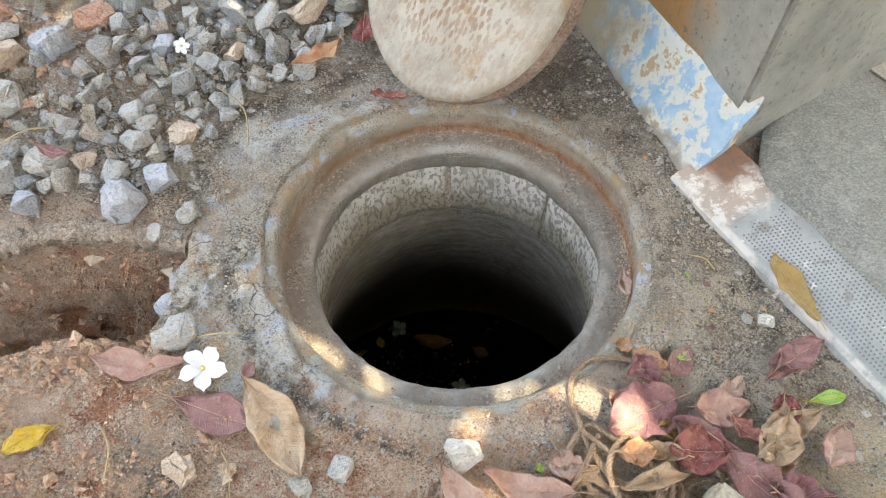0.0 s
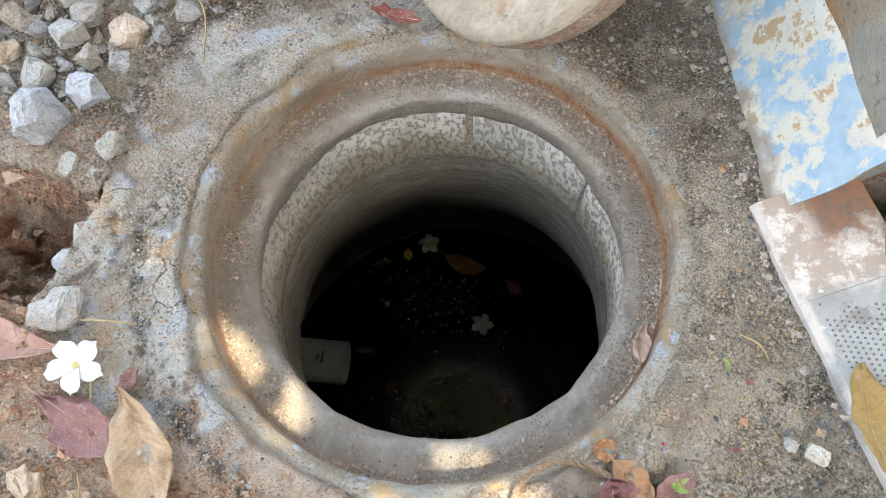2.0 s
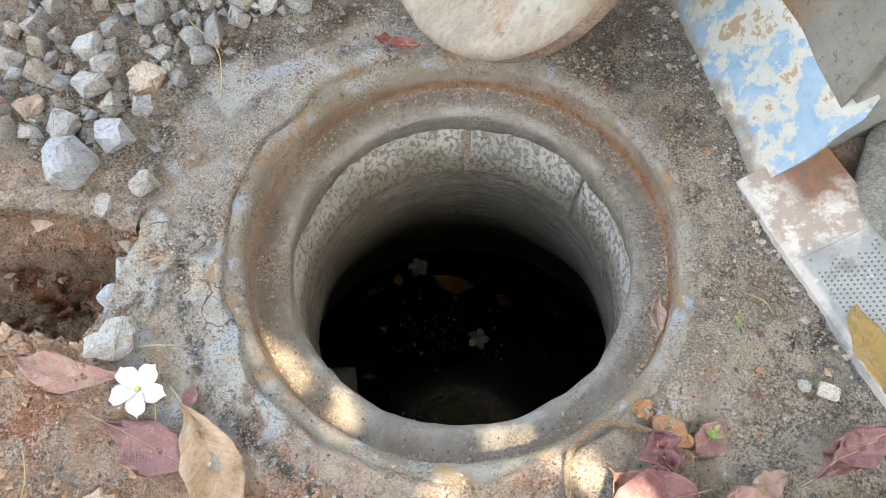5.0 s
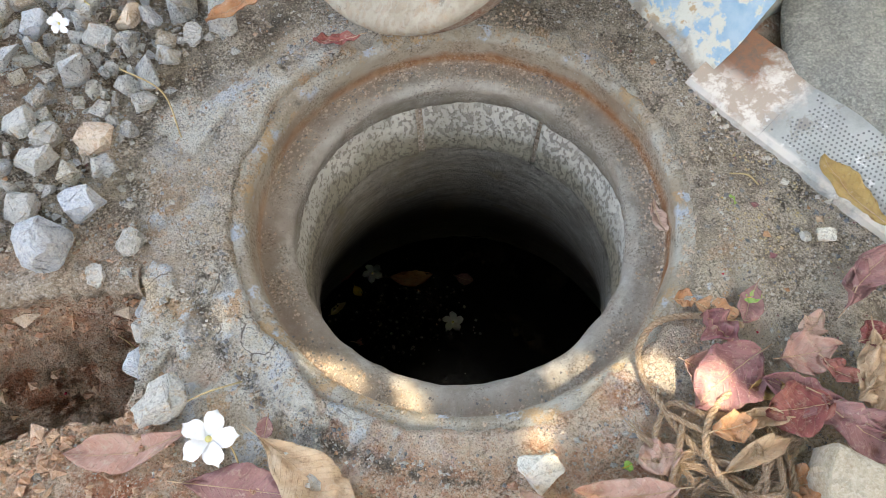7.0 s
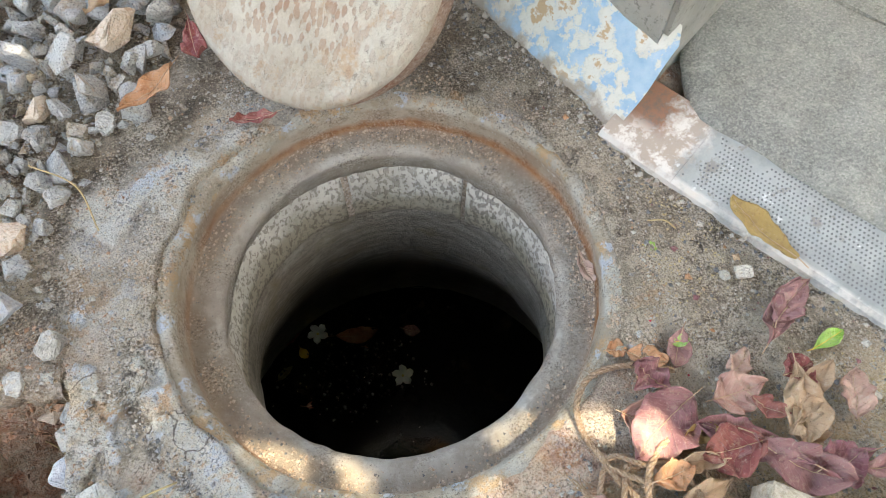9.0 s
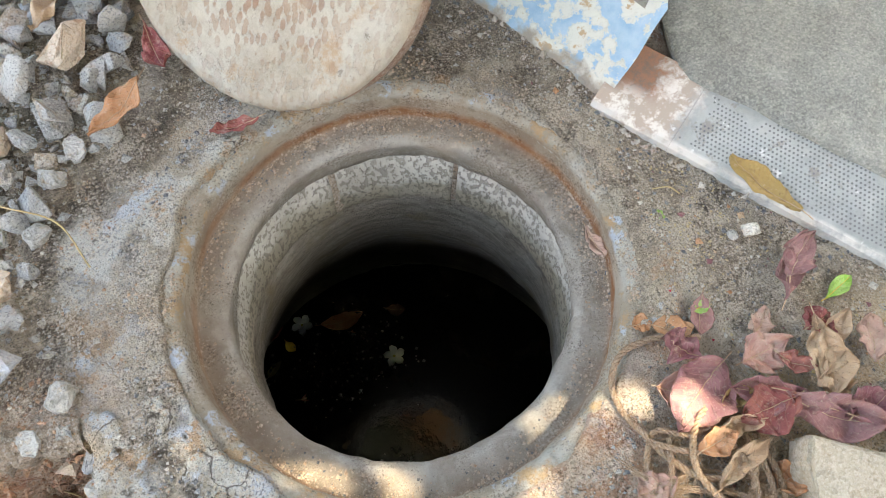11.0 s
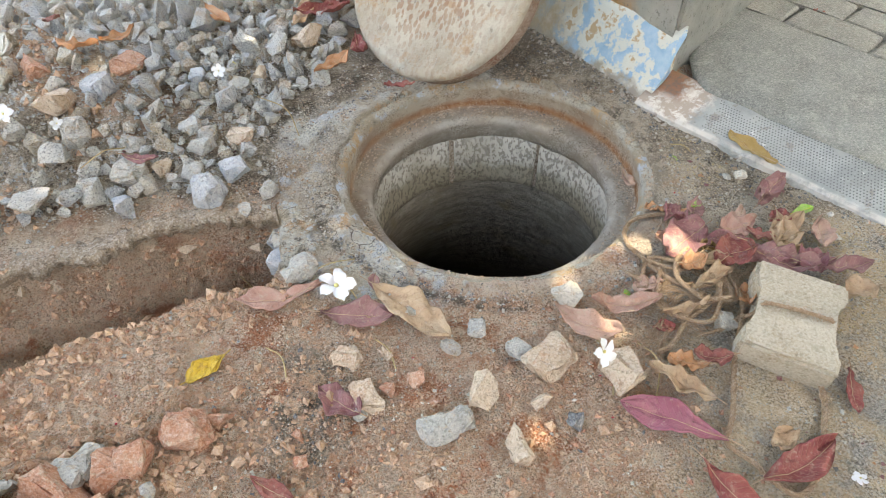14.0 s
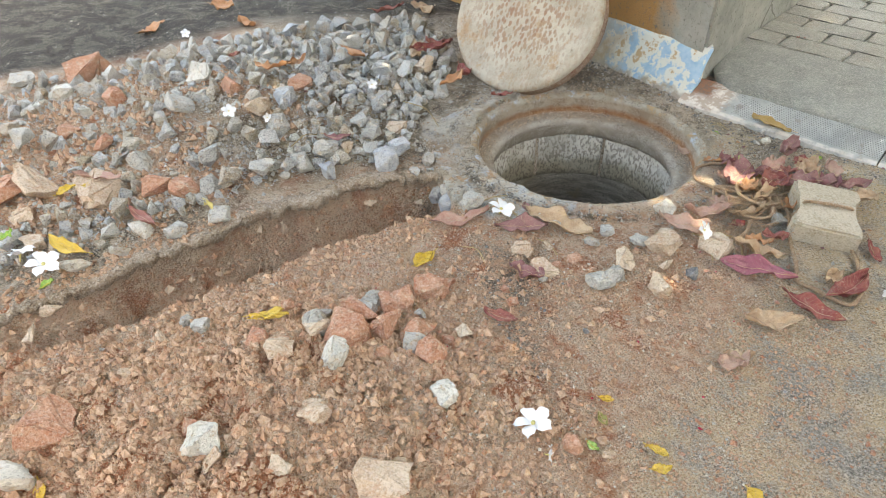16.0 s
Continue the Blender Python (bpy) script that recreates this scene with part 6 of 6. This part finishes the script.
scatter("mortar_crumbs", 16000, 0.002, 0.016, plinth_foot, M_MORTAR, "crumbs of fallen mortar along the plinth", (0.1, 0.9, 0.0, 1.35), 26)
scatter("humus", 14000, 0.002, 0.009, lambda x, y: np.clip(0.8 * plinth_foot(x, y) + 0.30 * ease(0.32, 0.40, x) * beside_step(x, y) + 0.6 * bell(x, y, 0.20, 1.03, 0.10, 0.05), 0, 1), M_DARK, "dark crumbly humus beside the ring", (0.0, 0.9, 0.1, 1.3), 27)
for tint, seed in (("rust", 28), ("tan", 29), ("plum", 30)):
    scatter("leaf_litter", 700, 0.003, 0.014, lambda x, y: np.clip(0.8 * ease(0.15, 0.3, x) * beside_step(x, y) * (y < 0.95) + 0.25 * gravel_mask(x, y), 0, 1), LEAF[tint], "crumbled bits of dry leaf on the ground", (-0.9, 0.8, -0.2, 1.2), seed, 0.35, 0.35)


def arc_weight(x, y):
    """The gritty joint round the ring, thickest on the side of the trench and the gravel."""
    r, a = np.hypot(x - WELL[0], y - WELL[1]), np.degrees(np.arctan2(y - WELL[1], x - WELL[0])) % 360
    line = ease(0.030, 0.004, np.abs(r - 0.368 - 0.03 * (fbm(x, y, 0.1, 3, 7) - 0.5)))
    return line * np.interp(a, [0, 60, 90, 130, 170, 200, 260, 290, 330, 360], [0.35, 0.25, 0.5, 0.8, 0.35, 0.95, 0.75, 0.6, 0.5, 0.35])


scatter("joint_grit", 14000, 0.0018, 0.010, arc_weight, M_STONE, "grey grit in the joint round the ring", (-0.45, 0.5, 0.2, 1.1), 21)
scatter("joint_cinders", 12000, 0.0018, 0.008, lambda x, y: 0.8 * arc_weight(x, y), M_DARK, "dark cinders in the joint round the ring", (-0.45, 0.5, 0.2, 1.1), 22)
scatter("apron_sand", 22000, 0.0012, 0.006, lambda x, y: 0.7 * (apron_reach(x, y) > -0.03) * ease(0.48, 0.60, fbm(x, y, 0.07, 4, 33)), M_SOIL, "orange sand strewn over the cement apron", (-0.55, 0.5, 0.15, 1.1), 23)


def on_ring(name, n, low, high, material, label, seed):
    """Grains lying on the ring and its ledge."""
    r = np.random.RandomState(seed)
    rad, a = np.where(r.rand(n) < 0.5, 0.298 - 0.034 * r.rand(n) ** 1.8, r.uniform(0.306, 0.356, n)), r.uniform(0, math.tau, n)
    ok = fbm(rad * np.cos(a), rad * np.sin(a), 0.06, 3, 3) > r.uniform(0.40, 0.62, n)
    rad, a = rad[ok], a[ok]
    n = len(rad)
    z = np.interp(rad, [0.262, 0.284, 0.295, 0.299, 0.3025, 0.309, 0.336, 0.356], [-0.0705, -0.068, -0.0655, -0.060, -0.006, 0.000, 0.006, 0.008])
    size = low * (high / low) ** (r.rand(n) ** 2.4)
    v = GRAIN_V[None] * (1 + 0.3 * r.randn(n, 6, 1).clip(-1.4, 1.4)) * size[:, None, None]
    v[..., 0] += (WELL[0] + rad * np.cos(a))[:, None]
    v[..., 1] += (WELL[1] + rad * np.sin(a))[:, None]
    v[..., 2] += (z + size * 0.3)[:, None]
    f = GRAIN_F[None] + (np.arange(n) * 6)[:, None, None]
    tagged(arrays(name, v.reshape(-1, 3), f.reshape(-1, 3), material), label, "grit", kind="stuff")


on_ring("ring_grit", 9000, 0.0014, 0.006, M_BUFF, "sandy grains on the ring and its ledge", 24)
on_ring("ring_cinders", 1800, 0.0014, 0.005, M_DARK, "dark grains on the ring and its ledge", 25)


# clods and stones bedded in the trench walls
def bedded(name, n, low, high, material, label, seed):
    r = np.random.RandomState(seed)
    x = r.uniform(-1.42, -0.44, n)
    span = np.linspace(0.18, 0.72, 300)
    y, ok = np.zeros(n), np.zeros(n, bool)
    for i in range(n):
        inside = np.nonzero(trench_inside(np.full(300, x[i]), span) > 0.004)[0]
        if len(inside):
            y[i], ok[i] = (span[inside[-1]] if r.rand() < 0.8 else span[inside[0]]), True
    x, y = x[ok], y[ok]
    n = len(x)
    far = y > 0.5 * (np.interp(x, [-1.26, -0.58], [0.37, 0.56]) + np.interp(x, [-1.26, -0.58], [0.37, 0.56]))
    depth = r.uniform(0.03, 0.22, n)
    y = y + np.where(far, -1, 1) * depth * 0.10 - np.where(far, -1, 1) * 0.004
    size = low * (high / low) ** (r.rand(n) ** 2.0)
    v = GRAIN_V[None] * (1 + 0.3 * r.randn(n, 6, 1).clip(-1.4, 1.4)) * size[:, None, None] * r.uniform(0.65, 1.3, (n, 1, 3))
    v[..., 0] += x[:, None]
    v[..., 1] += y[:, None]
    v[..., 2] += -depth[:, None]
    f = GRAIN_F[None] + (np.arange(n) * 6)[:, None, None]
    tagged(arrays(name, v.reshape(-1, 3), f.reshape(-1, 3), material), label, "soil", kind="stuff")


bedded("soil_clods", 2200, 0.003, 0.014, M_SOIL_DEEP, "lumps of damp red-brown soil in the trench wall", 41)
bedded("wall_stones", 60, 0.008, 0.034, M_BUFF, "small stones bedded in the trench wall", 42)


# ---- floating bits on the water ----
LEVEL = -1.12
for x, y, turn in ((-0.152, 1.080, 30), (0.055, 0.868, 70)):
    copy_thing(first[False], Matrix.Translation((x, y, LEVEL + 0.012)) @ pose(0, 0, 0, 5, 0, turn))
for x0, y0, x1, y1, wide, colour in ((-0.24, 0.875, -0.13, 0.845, 0.05, "crimson"), (-0.10, 1.06, 0.03, 1.04, 0.06, "rust"), (-0.215, 1.06, -0.20, 1.02, 0.03, "yellow"), (-0.28, 1.09, -0.19, 1.13, 0.05, "crimson"),
                                     (-0.03, 1.00, 0.02, 0.985, 0.025, "rust"), (0.10, 1.02, 0.15, 0.99, 0.04, "plum"), (-0.30, 0.98, -0.25, 1.01, 0.03, "olive")):
    ob = leaf(x0, y0, x1, y1, wide, colour, 0.06, 0.1)
    ob.location.z = LEVEL + 0.001
    tagged(ob, "sodden fallen leaf floating on dark water", "leaf", "fallen leaves")
r = np.random.RandomState(61)
n = 300
x = np.concatenate((r.normal(-0.07, 0.10, n - 120), r.normal(-0.05, 0.05, 120)))
y = np.concatenate((r.normal(0.93, 0.07, n - 120), r.normal(0.55, 0.05, 120)))
size = r.uniform(0.004, 0.012, n)
v = GRAIN_V[None] * size[:, None, None] * (1, 1, 0.5)
v = v + np.stack((x, y, np.full(n, LEVEL + 0.001)), -1)[:, None]
f = GRAIN_F[None] + (np.arange(n) * 6)[:, None, None]
tagged(arrays("foam", v.reshape(-1, 3), f.reshape(-1, 3), M_FOAM, True), "scum and bubbles floating on the dark water", "foam", kind="stuff")
# pale tubes stand in for the bright line where water meets the far wall
bm = bmesh.new()
for a0, a1 in ((60, 88), (92, 104), (109, 140)):
    line = []
    for k in range(24):
        a = radians(a0 + (a1 - a0) * k / 23)
        rad = 0.497 + 0.006 * noise.noise(Vector((k * 0.3, a0, 0)))
        line.append(Vector((WELL[0] + rad * math.cos(a), WELL[1] + rad * math.sin(a), LEVEL + 0.001)))
    tube(bm, line, 0.0014, 5)
tagged(part("waterline_glint", bm, M_FOAM), "thin pale glint modelled along the waterline of the well wall", "foam", kind="stuff")


# ---- the shade tree overhead: unseen, added to block sun between the flecks ----
def shade_tree():
    tree = tagged(new("tree"), "broad-crowned shade tree out of view, added to cast the flecks", "tree")
    base = Vector((2.6, -2.6, 0))
    bm = bmesh.new()
    tube(bm, spline([base + Vector((0, 0, -0.1)), base + Vector((0.05, 0.03, 1.2)), base + Vector((-0.1, 0.2, 2.0)), base + Vector((-0.5, 0.7, 2.9))], 8), [0.24 - 0.004 * i for i in range(25)], 14)
    part("trunk", bm, M_BARK, tree, "", True)
    fork = base + Vector((-0.4, 0.6, 2.7))
    r = random.Random(4)
    for k in range(7):
        end = Vector((0.9 + r.uniform(-2.6, 2.0), -0.2 + r.uniform(-2.4, 2.8), 3.3 + r.uniform(-0.2, 0.4)))
        bm = bmesh.new()
        tube(bm, spline([fork, fork.lerp(end, 0.5) + Vector((0, 0, 0.3)), end], 8), [0.10 - 0.0045 * i for i in range(17)], 8)
        part("limb", bm, M_BARK, tree, "", True)
    rs = np.random.RandomState(6)
    n = 86000
    p = np.stack((rs.uniform(-2.0, 3.4, n), rs.uniform(-3.0, 3.0, n), rs.uniform(2.9, 3.9, n)), -1)
    reach = np.hypot((p[:, 0] - 0.7) / 2.7, p[:, 1] / 3.0) + 0.25 * (fbm(p[:, 0], p[:, 1], 0.8, 3, 2) - 0.5)
    p = p[reach < 1]
    s = np.array(SUN)
    # gaps through which the sun reaches the ground
    clear = np.ones(len(p), bool)
    for fx, fy, wide in ((-0.184, 0.492, 0.5), (-0.158, 0.452, 0.2), (-0.093, 0.412, 0.5), (0.108, 0.396, 0.6), (0.042, 0.340, 1.0), (0.038, 0.275, 0.6), (0.218, 0.378, 1.0), (0.262, 0.340, 0.6), (0.205, 0.285, 0.9),
                         (-0.063, 0.298, 0.2), (-0.123, -0.176, 0.8), (0.085, 0.200, 0.5), (-0.496, 1.816, 0.9), (-0.494, 1.511, 0.5), (-0.969, 2.034, 0.9), (-0.107, 0.079, 0.3)):
        d = p - np.array((fx, fy, 0.0))
        along = d @ s
        away = np.linalg.norm(d - along[:, None] * s, axis=1)
        clear &= away > 0.028 + 0.009 * wide
    p = p[clear]
    n = len(p)
    a, b = rs.randn(n, 3), rs.randn(n, 3)
    a[:, 2] *= 0.35
    b[:, 2] *= 0.35
    a /= np.linalg.norm(a, axis=1)[:, None]
    b -= (b * a).sum(1)[:, None] * a
    b /= np.linalg.norm(b, axis=1)[:, None]
    la, lb = rs.uniform(0.05, 0.065, (n, 1)), rs.uniform(0.026, 0.036, (n, 1))
    v = np.stack((p - a * la, p + b * lb, p + a * la, p - b * lb), 1).reshape(-1, 3)
    crown = arrays("crown", v, np.arange(n * 4).reshape(-1, 4), M_CROWN)
    crown.parent = tree
    tagged(crown, "dense dark green leaves")


shade_tree()
